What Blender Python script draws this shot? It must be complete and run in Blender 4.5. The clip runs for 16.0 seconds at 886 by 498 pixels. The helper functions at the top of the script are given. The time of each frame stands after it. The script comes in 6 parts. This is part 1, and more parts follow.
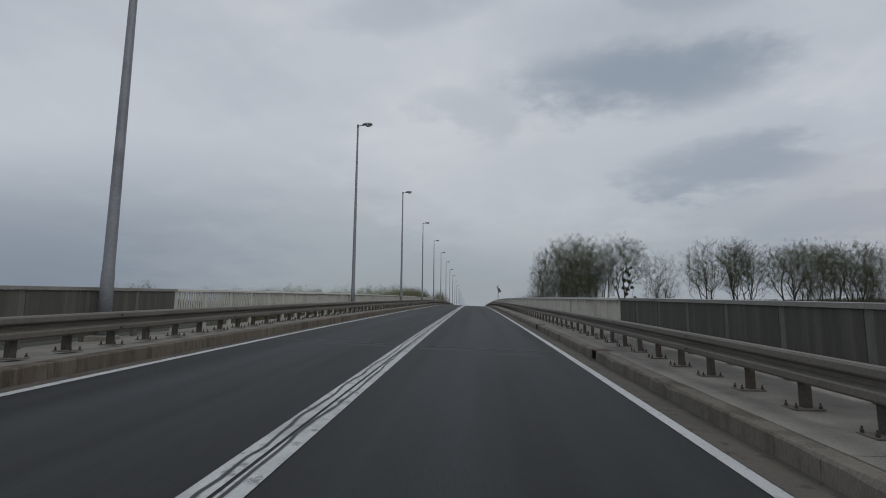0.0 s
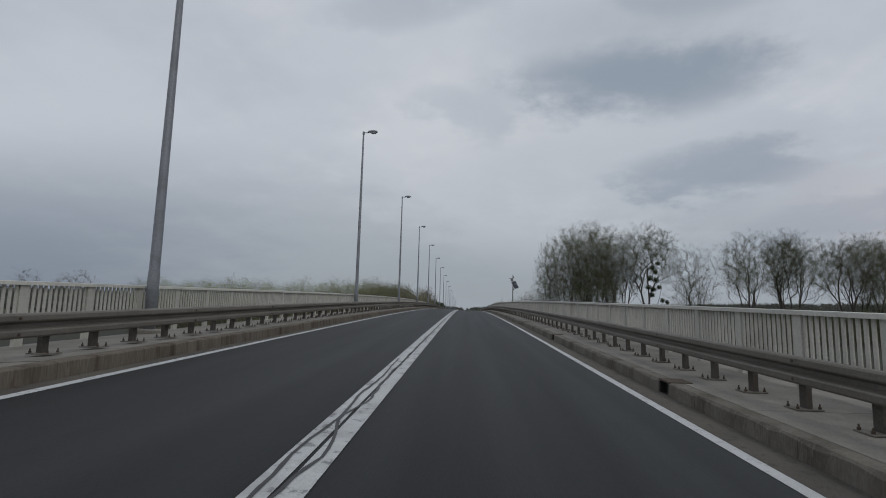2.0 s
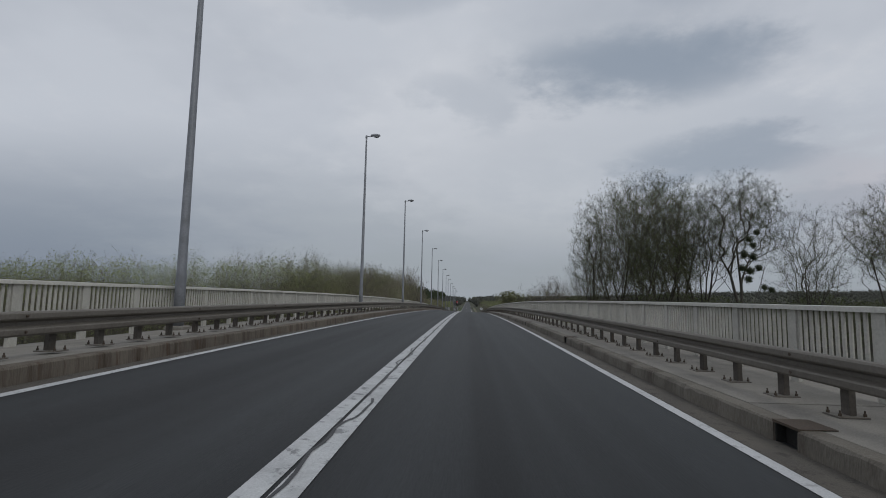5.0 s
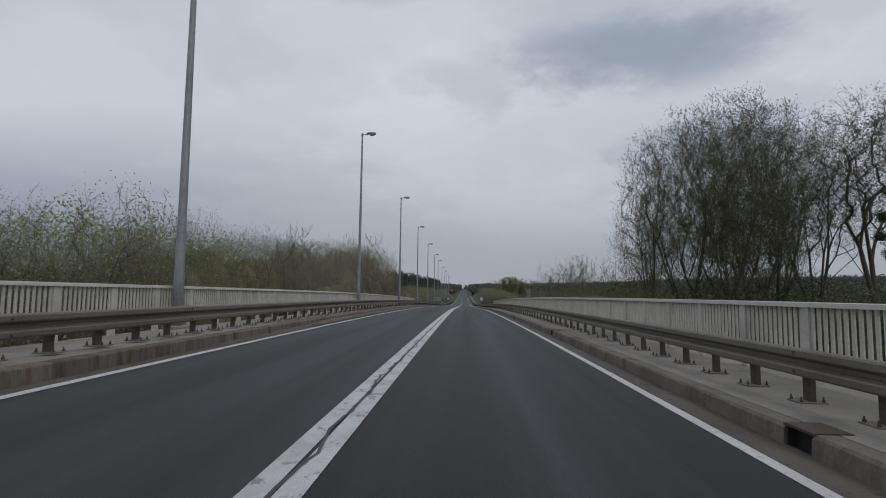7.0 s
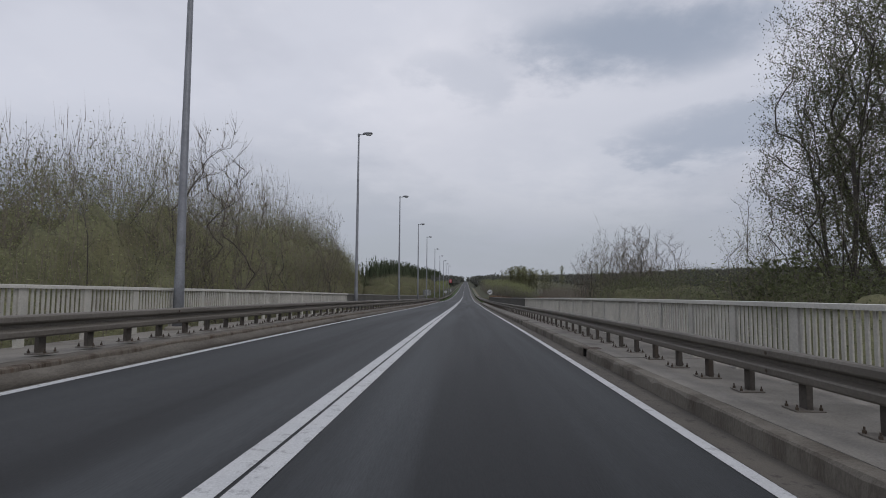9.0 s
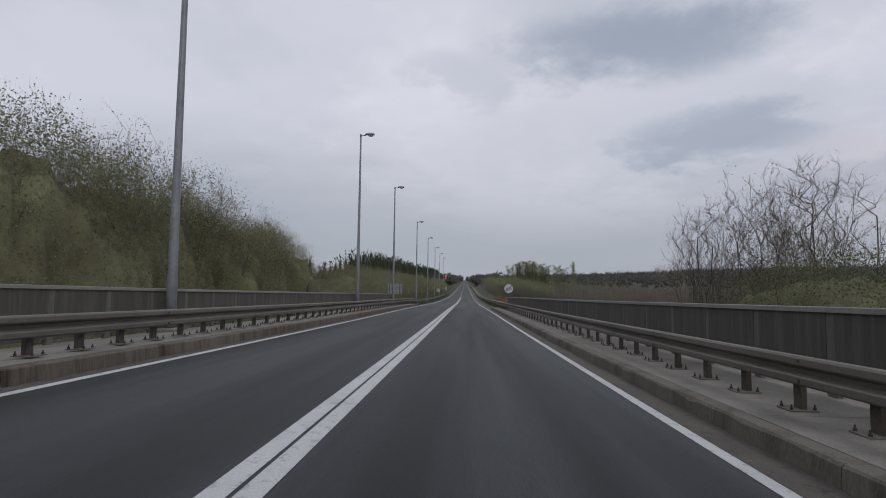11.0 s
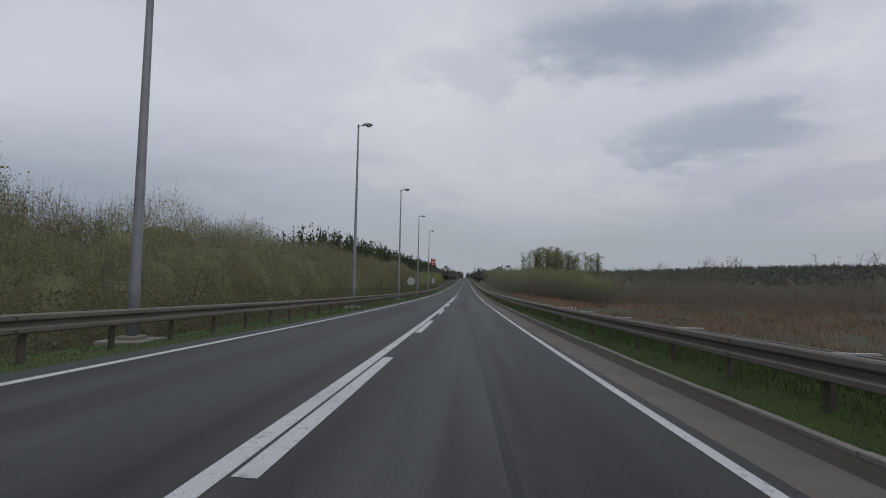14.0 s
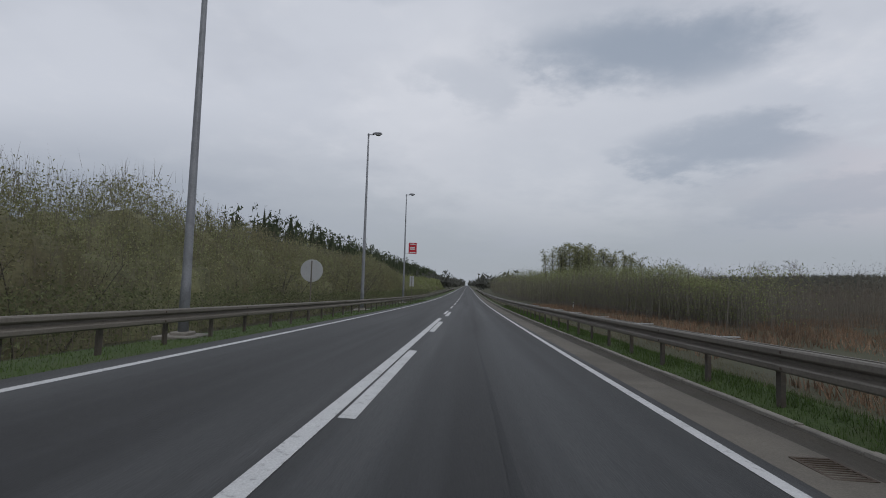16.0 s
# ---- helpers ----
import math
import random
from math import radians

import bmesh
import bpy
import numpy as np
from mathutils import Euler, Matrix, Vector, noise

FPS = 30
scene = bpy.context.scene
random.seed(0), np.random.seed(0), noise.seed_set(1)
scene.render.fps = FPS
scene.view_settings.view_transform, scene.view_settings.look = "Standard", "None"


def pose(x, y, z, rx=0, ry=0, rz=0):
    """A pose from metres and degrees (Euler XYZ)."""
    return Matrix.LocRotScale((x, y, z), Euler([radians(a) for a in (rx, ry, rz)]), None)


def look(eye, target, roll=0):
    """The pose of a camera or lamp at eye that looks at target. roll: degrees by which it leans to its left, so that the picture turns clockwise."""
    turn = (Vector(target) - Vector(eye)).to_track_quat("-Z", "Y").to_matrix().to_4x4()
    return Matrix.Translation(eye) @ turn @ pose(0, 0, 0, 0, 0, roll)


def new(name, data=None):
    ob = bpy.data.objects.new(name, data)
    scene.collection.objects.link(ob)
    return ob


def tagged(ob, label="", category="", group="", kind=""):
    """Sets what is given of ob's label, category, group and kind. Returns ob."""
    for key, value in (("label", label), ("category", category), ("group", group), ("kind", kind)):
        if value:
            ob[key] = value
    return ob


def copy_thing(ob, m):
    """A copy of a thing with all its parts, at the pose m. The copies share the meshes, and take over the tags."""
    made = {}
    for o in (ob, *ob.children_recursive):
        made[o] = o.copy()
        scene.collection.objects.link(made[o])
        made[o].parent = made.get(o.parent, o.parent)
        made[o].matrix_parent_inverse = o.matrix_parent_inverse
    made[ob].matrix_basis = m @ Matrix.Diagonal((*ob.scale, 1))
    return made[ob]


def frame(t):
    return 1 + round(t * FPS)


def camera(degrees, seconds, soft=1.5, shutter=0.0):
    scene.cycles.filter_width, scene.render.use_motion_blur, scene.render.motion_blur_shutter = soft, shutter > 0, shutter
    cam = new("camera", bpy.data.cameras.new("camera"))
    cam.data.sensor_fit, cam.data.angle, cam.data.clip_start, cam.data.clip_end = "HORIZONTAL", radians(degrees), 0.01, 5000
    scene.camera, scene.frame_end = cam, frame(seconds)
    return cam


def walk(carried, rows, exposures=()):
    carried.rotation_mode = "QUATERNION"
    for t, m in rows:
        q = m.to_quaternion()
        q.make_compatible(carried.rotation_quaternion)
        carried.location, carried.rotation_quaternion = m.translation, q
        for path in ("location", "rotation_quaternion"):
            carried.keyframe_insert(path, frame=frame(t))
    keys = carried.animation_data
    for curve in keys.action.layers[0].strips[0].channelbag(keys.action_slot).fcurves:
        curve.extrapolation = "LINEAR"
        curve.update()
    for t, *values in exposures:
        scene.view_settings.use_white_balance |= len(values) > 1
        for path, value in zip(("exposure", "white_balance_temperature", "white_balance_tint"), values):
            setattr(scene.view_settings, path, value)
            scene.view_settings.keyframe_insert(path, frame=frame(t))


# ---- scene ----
cam = camera(83.40, 16.0, 1.0)
PATH = [
    (0, pose(1.573, 0.000, 1.226, 97.21, -0.44, 3.52)),
    (0.5, pose(1.431, 10.747, 1.606, 97.37, -1.02, 3.51)),
    (1, pose(1.267, 21.157, 1.937, 96.88, -1.52, 3.25)),
    (1.5, pose(1.154, 31.709, 2.232, 96.92, -1.53, 2.91)),
    (2, pose(1.149, 42.133, 2.529, 97.01, -1.39, 2.58)),
    (2.5, pose(1.186, 52.887, 2.807, 97.07, -1.00, 2.37)),
    (3, pose(1.245, 63.467, 3.070, 96.55, -1.03, 2.15)),
    (3.5, pose(1.303, 74.173, 3.309, 96.40, -0.47, 2.64)),
    (4, pose(1.297, 84.610, 3.494, 96.28, -0.69, 2.95)),
    (4.2, pose(1.233, 88.789, 3.563, 96.20, -1.10, 2.93)),
    (6.3, pose(1.136, 134.926, 3.836, 94.80, -0.75, 2.61)),
    (6.5, pose(1.127, 139.302, 3.812, 94.66, -0.68, 2.56)),
    (7, pose(1.145, 150.223, 3.718, 94.37, -0.68, 2.43)),
    (7.5, pose(1.174, 161.266, 3.584, 94.05, -0.68, 2.20)),
    (8, pose(1.262, 172.221, 3.388, 94.05, -0.56, 2.09)),
    (8.5, pose(1.386, 183.292, 3.146, 93.79, 0.10, 2.29)),
    (9, pose(1.479, 194.224, 2.894, 93.50, -0.42, 2.69)),
    (11.5, pose(1.388, 249.833, 0.963, 93.49, -0.69, 2.60)),
    (12, pose(1.411, 260.952, 0.596, 93.57, -0.48, 2.58)),
    (12.5, pose(1.460, 272.000, 0.270, 93.36, -0.56, 2.59)),
    (13, pose(1.496, 282.845, -0.072, 93.52, -0.32, 2.61)),
    (13.5, pose(1.473, 293.693, -0.452, 93.44, -0.69, 2.45)),
    (14, pose(1.497, 304.815, -0.857, 93.19, -1.18, 2.63)),
    (14.5, pose(1.539, 315.911, -1.202, 93.54, -0.30, 3.03)),
    (15, pose(1.453, 326.986, -1.521, 93.74, -1.05, 3.26)),
    (15.5, pose(1.341, 338.223, -1.800, 93.73, -0.96, 3.20)),
    (16, pose(1.252, 349.515, -2.038, 94.15, -1.62, 2.83)),
]
EXPOSURES = [(0.0, -0.17, 6500, 7), (4.2, -0.16, 6500, 8), (6.3, -0.1, 6500, 9), (7.0, -0.03, 6500, 10), (9.0, 0.08, 6500, 13), (12.5, 0.08, 6500, 13), (13.5, -0.04, 6500, 11), (16.0, -0.02, 6500, 10)]
walk(cam, PATH, EXPOSURES)

# ---- world, sun ----
def nodes_of(tree):
    tree.nodes.clear()

    def add(kind, **kw):
        n = tree.nodes.new(kind)
        for k, v in kw.items():
            n.inputs[k].default_value = v
        return n

    return add, tree.links.new


world = bpy.data.worlds.new("overcast_sky")
scene.world = world
world.use_nodes = True


def build_sky(tree):
    add, link = nodes_of(tree)

    def math_node(op, a, b=None, c=None):
        n = add("ShaderNodeMath")
        n.operation = op
        for i, v in enumerate((a, b, c)):
            if v is None:
                continue
            if isinstance(v, (int, float)):
                n.inputs[i].default_value = v
            else:
                link(v, n.inputs[i])
        return n.outputs[0]

    def mix(fac, a, b):
        n = add("ShaderNodeMix")
        n.data_type = "RGBA"
        for i, v in ((0, fac), (6, a), (7, b)):
            if isinstance(v, (int, float)):
                n.inputs[i].default_value = v
            elif isinstance(v, tuple):
                n.inputs[i].default_value = (*v, 1)
            else:
                link(v, n.inputs[i])
        return n.outputs[2]

    def ramp(v, lo, hi):
        n = add("ShaderNodeMapRange", **{"From Min": lo, "From Max": hi})
        n.interpolation_type = "SMOOTHSTEP"
        link(v, n.inputs["Value"])
        return n.outputs[0]

    co = add("ShaderNodeTexCoord")
    sep = add("ShaderNodeSeparateXYZ")
    link(co.outputs["Generated"], sep.inputs[0])
    x, y, z = sep.outputs
    yy = math_node("MAXIMUM", y, 0.08)
    u, v = math_node("DIVIDE", x, yy), math_node("DIVIDE", z, yy)
    # the cloud deck, seen as a high flat layer
    zz = math_node("ADD", math_node("MAXIMUM", z, 0.0), 0.22)
    comb = add("ShaderNodeCombineXYZ")
    link(math_node("DIVIDE", x, zz), comb.inputs[0])
    link(math_node("DIVIDE", y, zz), comb.inputs[1])
    big = add("ShaderNodeTexNoise", Scale=0.9, Detail=5.0, Roughness=0.55)
    link(comb.outputs[0], big.inputs["Vector"])
    fine = add("ShaderNodeTexNoise", Scale=3.4, Detail=6.0, Roughness=0.6)
    link(comb.outputs[0], fine.inputs["Vector"])
    wob = math_node("MULTIPLY", math_node("SUBTRACT", fine.outputs[0], 0.5), 0.42)

    sky = add("ShaderNodeTexSky")
    sky.sky_type = "NISHITA"
    sky.sun_disc = False
    sky.sun_elevation, sky.sun_rotation = radians(42), radians(150)
    deck = mix(ramp(v, 0.0, 0.42), (0.355, 0.39, 0.435), (0.60, 0.63, 0.70))
    deck = mix(math_node("MULTIPLY", ramp(big.outputs[0], 0.42, 0.66), 0.45), deck, (0.40, 0.43, 0.50))
    deck = mix(math_node("MULTIPLY", ramp(fine.outputs[0], 0.5, 0.75), math_node("MULTIPLY", ramp(v, 0.12, 0.5), 0.4)), deck, (0.72, 0.73, 0.775))
    # heavier cloud low on the west side
    low = math_node("MULTIPLY", ramp(math_node("ADD", u, wob), -0.2, -0.95), ramp(v, 0.42, 0.02))
    deck = mix(math_node("MULTIPLY", low, 0.85), deck, (0.215, 0.255, 0.335))
    warm = math_node("MULTIPLY", ramp(math_node("ADD", u, wob), 0.45, 0.8),
                     math_node("MULTIPLY", ramp(v, 0.08, 0.22), ramp(math_node("ADD", v, wob), 0.4, 0.25)))
    deck = mix(math_node("MULTIPLY", warm, 0.35), deck, (0.66, 0.60, 0.65))
    du = math_node("DIVIDE", math_node("SUBTRACT", math_node("ADD", u, wob), 0.16), 0.42)
    dv = math_node("DIVIDE", math_node("SUBTRACT", v, 0.36), 0.24)
    r = math_node("ADD", math_node("MULTIPLY", du, du), math_node("MULTIPLY", dv, dv))
    deck = mix(math_node("MULTIPLY", ramp(r, 1.6, 0.0), 0.5), deck, (0.76, 0.775, 0.825))
    # dark ragged cloud bellies
    for cu, cv, wu, wv, lean, amount in ((0.36, 0.49, 0.19, 0.055, 0.06, 0.8), (0.30, 0.53, 0.2, 0.09, 0.0, 0.3), (0.5, 0.295, 0.14, 0.038, 0.12, 0.6), (0.42, 0.31, 0.3, 0.09, 0.1, 0.25),
                                         (0.0, 0.41, 0.08, 0.045, -0.2, 0.3), (0.45, 0.70, 0.14, 0.05, 0.0, 0.5),
                                         (-0.14, 0.66, 0.12, 0.04, 0.1, 0.3), (0.75, 0.20, 0.16, 0.03, 0.2, 0.35)):
        du = math_node("DIVIDE", math_node("SUBTRACT", math_node("ADD", u, wob), cu), wu)
        dv = math_node("DIVIDE", math_node("SUBTRACT", math_node("ADD", v, math_node("MULTIPLY", wob, 0.35)),
                                           math_node("MULTIPLY_ADD", math_node("SUBTRACT", u, cu), lean, cv)), wv)
        r = math_node("ADD", math_node("MULTIPLY", du, du), math_node("MULTIPLY", dv, dv))
        inside = math_node("MULTIPLY", ramp(r, 3.4, 0.0), amount)
        deck = mix(inside, deck, (0.27, 0.325, 0.41))
    clear = add("ShaderNodeBackground", Strength=0.06)
    link(sky.outputs[0], clear.inputs[0])
    cloud = add("ShaderNodeBackground", Strength=1.0)
    link(deck, cloud.inputs[0])
    both = add("ShaderNodeMixShader")
    both.inputs[0].default_value = 0.95
    link(clear.outputs[0], both.inputs[1])
    link(cloud.outputs[0], both.inputs[2])
    out = add("ShaderNodeOutputWorld")
    link(both.outputs[0], out.inputs[0])


build_sky(world.node_tree)

sun = new("sun", bpy.data.lights.new("sun", "SUN"))
sun.data.energy, sun.data.angle, sun.data.color = 0.6, radians(25), (1.0, 0.96, 0.9)
sun.matrix_world = look((60, -60, 80), (0, 0, 0))


# ---- materials ----
def material(name, dark, light, scale=4.0, fine=40.0, rough=0.8, metal=0.0, bump=0.15, stain=None, stain_scale=0.8, stain_amount=0.5,
             stretch=(1, 1, 1), own=0.0, local=False, island=0.0, worn=None, worn_scale=6.0, worn_amount=0.4, thin=0.0, spec=0.4, drift=None, contrast=0.2, lanes=0.0):
    m = bpy.data.materials.new(name)
    m.use_nodes = True
    add, link = nodes_of(m.node_tree)
    if local:
        vec = add("ShaderNodeTexCoord").outputs["Object"]
    else:
        vec = add("ShaderNodeNewGeometry").outputs["Position"]
    mp = add("ShaderNodeMapping")
    mp.inputs["Scale"].default_value = stretch
    link(vec, mp.inputs[0])

    def noise_at(sc, detail=4.0, rgh=0.6):
        n = add("ShaderNodeTexNoise", Scale=sc, Detail=detail, Roughness=rgh)
        link(mp.outputs[0], n.inputs["Vector"])
        return n.outputs[0]

    def mixed(fac, a, b):
        n = add("ShaderNodeMix")
        n.data_type = "RGBA"
        for i, v in ((0, fac), (6, a), (7, b)):
            if isinstance(v, (int, float)):
                n.inputs[i].default_value = v
            elif isinstance(v, tuple):
                n.inputs[i].default_value = (*v, 1)
            else:
                link(v, n.inputs[i])
        return n.outputs[2]

    def ranged(v, lo, hi, top=1.0):
        n = add("ShaderNodeMapRange", **{"From Min": lo, "From Max": hi, "To Max": top})
        link(v, n.inputs["Value"])
        return n.outputs[0]

    big, small = noise_at(scale), noise_at(fine, 3.0)
    col = mixed(ranged(big, 0.5 - contrast, 0.5 + contrast), dark, light)
    grain = mixed(ranged(small, 0.25, 0.75), tuple(c * 0.72 for c in dark), tuple(min(1, c * 1.15) for c in light))
    col = mixed(0.45, col, grain)
    if stain:
        col = mixed(ranged(noise_at(stain_scale, 6.0, 0.65), 0.48, 0.68, stain_amount), col, stain)
    if worn:
        col = mixed(ranged(noise_at(worn_scale, 8.0, 0.7), 0.56, 0.62, worn_amount), col, worn)
    for amount, node, port in ((own, "ShaderNodeObjectInfo", "Random"), (island, "ShaderNodeNewGeometry", "Random Per Island")):
        if amount:
            n = add(node)
            hsv = add("ShaderNodeHueSaturation")
            link(ranged(n.outputs[port], 0.0, 1.0, 2 * amount), hsv.inputs["Value"])
            v = add("ShaderNodeMath")
            v.operation = "ADD"
            v.inputs[1].default_value = 1 - amount
            link(ranged(n.outputs[port], 0.0, 1.0, 2 * amount), v.inputs[0])
            link(v.outputs[0], hsv.inputs["Value"])
            link(col, hsv.inputs["Color"])
            col = hsv.outputs[0]
    if lanes:
        along = add("ShaderNodeMapping")
        along.inputs["Scale"].default_value = (1.0, 0.006, 1.0)
        link(vec, along.inputs[0])
        tracks = add("ShaderNodeTexNoise", Scale=1.15, Detail=2.5, Roughness=0.6)
        link(along.outputs[0], tracks.inputs["Vector"])
        wear = add("ShaderNodeMapRange", **{"From Min": 0.36, "From Max": 0.64, "To Min": 1 - lanes, "To Max": 1 + lanes})
        link(tracks.outputs[0], wear.inputs["Value"])
        hsv = add("ShaderNodeHueSaturation")
        link(wear.outputs[0], hsv.inputs["Value"])
        link(col, hsv.inputs["Color"])
        col = hsv.outputs[0]
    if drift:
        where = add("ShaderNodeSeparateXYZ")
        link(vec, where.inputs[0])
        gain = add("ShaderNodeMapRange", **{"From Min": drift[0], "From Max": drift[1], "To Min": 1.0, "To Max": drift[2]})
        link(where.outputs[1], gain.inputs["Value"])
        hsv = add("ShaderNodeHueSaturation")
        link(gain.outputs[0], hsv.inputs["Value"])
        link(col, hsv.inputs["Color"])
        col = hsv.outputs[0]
    bsdf = add("ShaderNodeBsdfPrincipled", Metallic=metal)
    bsdf.inputs["Specular IOR Level"].default_value = spec
    link(col, bsdf.inputs["Base Color"])
    rr = add("ShaderNodeMapRange", **{"To Min": max(0.05, rough - 0.12), "To Max": min(1.0, rough + 0.12)})
    link(big, rr.inputs["Value"])
    link(rr.outputs[0], bsdf.inputs["Roughness"])
    if bump:
        b = add("ShaderNodeBump", Strength=bump, Distance=0.02)
        link(small, b.inputs["Height"])
        link(b.outputs[0], bsdf.inputs["Normal"])
    shader = bsdf.outputs[0]
    if thin:
        back = add("ShaderNodeBsdfTranslucent")
        link(col, back.inputs[0])
        both = add("ShaderNodeMixShader")
        both.inputs[0].default_value = thin
        link(shader, both.inputs[1])
        link(back.outputs[0], both.inputs[2])
        shader = both.outputs[0]
    out = add("ShaderNodeOutputMaterial")
    link(shader, out.inputs[0])
    return m


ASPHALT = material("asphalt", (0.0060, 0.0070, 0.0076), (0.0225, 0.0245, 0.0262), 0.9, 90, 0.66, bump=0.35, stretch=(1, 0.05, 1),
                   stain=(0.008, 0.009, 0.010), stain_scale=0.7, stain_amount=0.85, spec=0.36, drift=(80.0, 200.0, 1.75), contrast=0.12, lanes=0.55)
ASPHALT_NEW = material("asphalt_grey", (0.055, 0.057, 0.06), (0.085, 0.087, 0.09), 0.6, 90, 0.85, bump=0.35, stretch=(1, 0.2, 1))
ASPHALT_ROAD = material("asphalt_road", (0.0115, 0.013, 0.0142), (0.047, 0.0487, 0.0503), 0.9, 90, 0.66, bump=0.35, stretch=(1, 0.045, 1),
                        stain=(0.017, 0.0185, 0.02), stain_scale=0.7, stain_amount=0.85, spec=0.42, contrast=0.12, lanes=0.55)
PAINT = material("road_paint", (0.40, 0.41, 0.42), (0.56, 0.57, 0.57), 3, 60, 0.7, bump=0.2, stain=(0.24, 0.24, 0.24), stain_scale=2.2,
                 stain_amount=0.5, worn=(0.06, 0.06, 0.065), worn_scale=5, worn_amount=0.6)
PAINT_FRESH = material("road_paint_fresh", (0.44, 0.45, 0.46), (0.60, 0.61, 0.61), 3, 60, 0.7, bump=0.2, stain=(0.30, 0.30, 0.30), stain_scale=1.5,
                       stain_amount=0.4, worn=(0.08, 0.08, 0.085), worn_scale=9, worn_amount=0.35)
TAR = material("tar", (0.018, 0.018, 0.02), (0.03, 0.03, 0.032), 5, 50, 0.5, bump=0.1)
CONCRETE = material("concrete", (0.175, 0.163, 0.142), (0.285, 0.268, 0.238), 1.6, 45, 0.9, bump=0.4, stain=(0.10, 0.095, 0.085), stain_scale=0.7,
                    stain_amount=0.6, own=0.08)
KERB = material("kerb_concrete", (0.10, 0.089, 0.073), (0.20, 0.183, 0.155), 1.2, 40, 0.9, bump=0.6, stain=(0.042, 0.030, 0.020), stain_scale=1.5,
                stain_amount=0.9, stretch=(1, 1.2, 0.35), own=0.06, worn=(0.26, 0.245, 0.21), worn_scale=3.0, worn_amount=0.35)
KERB_STREAKED = material("streaked_kerb_concrete", (0.088, 0.072, 0.055), (0.178, 0.156, 0.128), 1.2, 40, 0.9, bump=0.5, stain=(0.042, 0.026, 0.016),
                         stain_scale=2.6, stain_amount=0.9, stretch=(1, 1.6, 0.16), own=0.10, worn=(0.075, 0.04, 0.022), worn_scale=3.5, worn_amount=0.6)
DIRT = material("gutter_dirt", (0.062, 0.056, 0.049), (0.125, 0.113, 0.097), 1.4, 60, 0.95, bump=0.6, stain=(0.13, 0.115, 0.094), stain_scale=0.9, stain_amount=0.6,
                worn=(0.035, 0.032, 0.028), worn_scale=6, worn_amount=0.6)
GRIT = material("washed_up_grit", (0.085, 0.076, 0.063), (0.175, 0.158, 0.134), 1.3, 35, 0.95, bump=0.6, stain=(0.05, 0.043, 0.035), stain_scale=0.8, stain_amount=0.6,
                worn=(0.21, 0.195, 0.17), worn_scale=2.5, worn_amount=0.35, stretch=(1, 0.5, 1))
CHANNEL_PALE = material("pale_channel_concrete", (0.105, 0.096, 0.081), (0.165, 0.151, 0.128), 1.4, 50, 0.95, bump=0.4, stain=(0.07, 0.062, 0.05), stain_scale=0.6)
CHANNEL_DARK = material("dark_channel_concrete", (0.045, 0.040, 0.032), (0.085, 0.076, 0.062), 1.0, 50, 0.95, bump=0.5, stain=(0.04, 0.045, 0.022), stain_scale=0.8)
CAP = material("white_cap_paint", (0.50, 0.49, 0.445), (0.62, 0.608, 0.555), 2, 30, 0.55, bump=0.05, stain=(0.36, 0.35, 0.32), stain_scale=1.6, stain_amount=0.4, own=0.05)
WHITE = material("white_railing_paint", (0.405, 0.395, 0.355), (0.515, 0.503, 0.455), 1.5, 30, 0.6, bump=0.05, stain=(0.25, 0.245, 0.22), stain_scale=1.1,
                 stain_amount=0.5, own=0.05)
GREY = material("weathered_grey_steel", (0.095, 0.094, 0.084), (0.135, 0.133, 0.12), 1.5, 30, 0.7, bump=0.05, stain=(0.19, 0.185, 0.17), stain_scale=3.0,
                stain_amount=0.5, stretch=(1, 1, 0.2), own=0.08)
CAP_GREY = material("dull_grey_cap", (0.19, 0.185, 0.17), (0.28, 0.27, 0.25), 2, 30, 0.6, bump=0.05, own=0.06)
SHEET = material("dark_sheet", (0.058, 0.056, 0.047), (0.088, 0.085, 0.073), 1.5, 30, 0.8, bump=0.05, stain=(0.13, 0.125, 0.11), stain_scale=2.2, stain_amount=0.6,
                 stretch=(1, 2.5, 0.12), own=0.08)
ZINC = material("galvanised_steel", (0.135, 0.122, 0.104), (0.205, 0.188, 0.163), 2.0, 30, 0.62, 0.35, bump=0.05, stain=(0.11, 0.10, 0.085),
                stain_scale=1.0, stain_amount=0.6, own=0.05)
RAIL_POST = material("weathered_post_steel", (0.06, 0.054, 0.047), (0.115, 0.103, 0.09), 2.5, 30, 0.75, 0.25, bump=0.05, stain=(0.075, 0.05, 0.034), stain_scale=2.0, stain_amount=0.5, own=0.12)
POLE = material("lamp_pole_zinc", (0.18, 0.192, 0.21), (0.27, 0.282, 0.305), 1.5, 25, 0.6, 0.3, bump=0.05, stain=(0.12, 0.125, 0.135), stain_scale=2)
LAMP = material("lamp_housing", (0.24, 0.25, 0.27), (0.33, 0.34, 0.36), 3, 30, 0.5, 0.2, bump=0.03)
BOWL = material("lamp_bowl", (0.30, 0.32, 0.34), (0.42, 0.44, 0.46), 5, 40, 0.2, bump=0.0)
BOLT = material("rusty_bolt", (0.05, 0.04, 0.032), (0.10, 0.075, 0.055), 20, 80, 0.8, 0.2, bump=0.1)
BLACK = material("dark_drain", (0.012, 0.012, 0.012), (0.025, 0.024, 0.022), 5, 40, 0.9, bump=0.1)
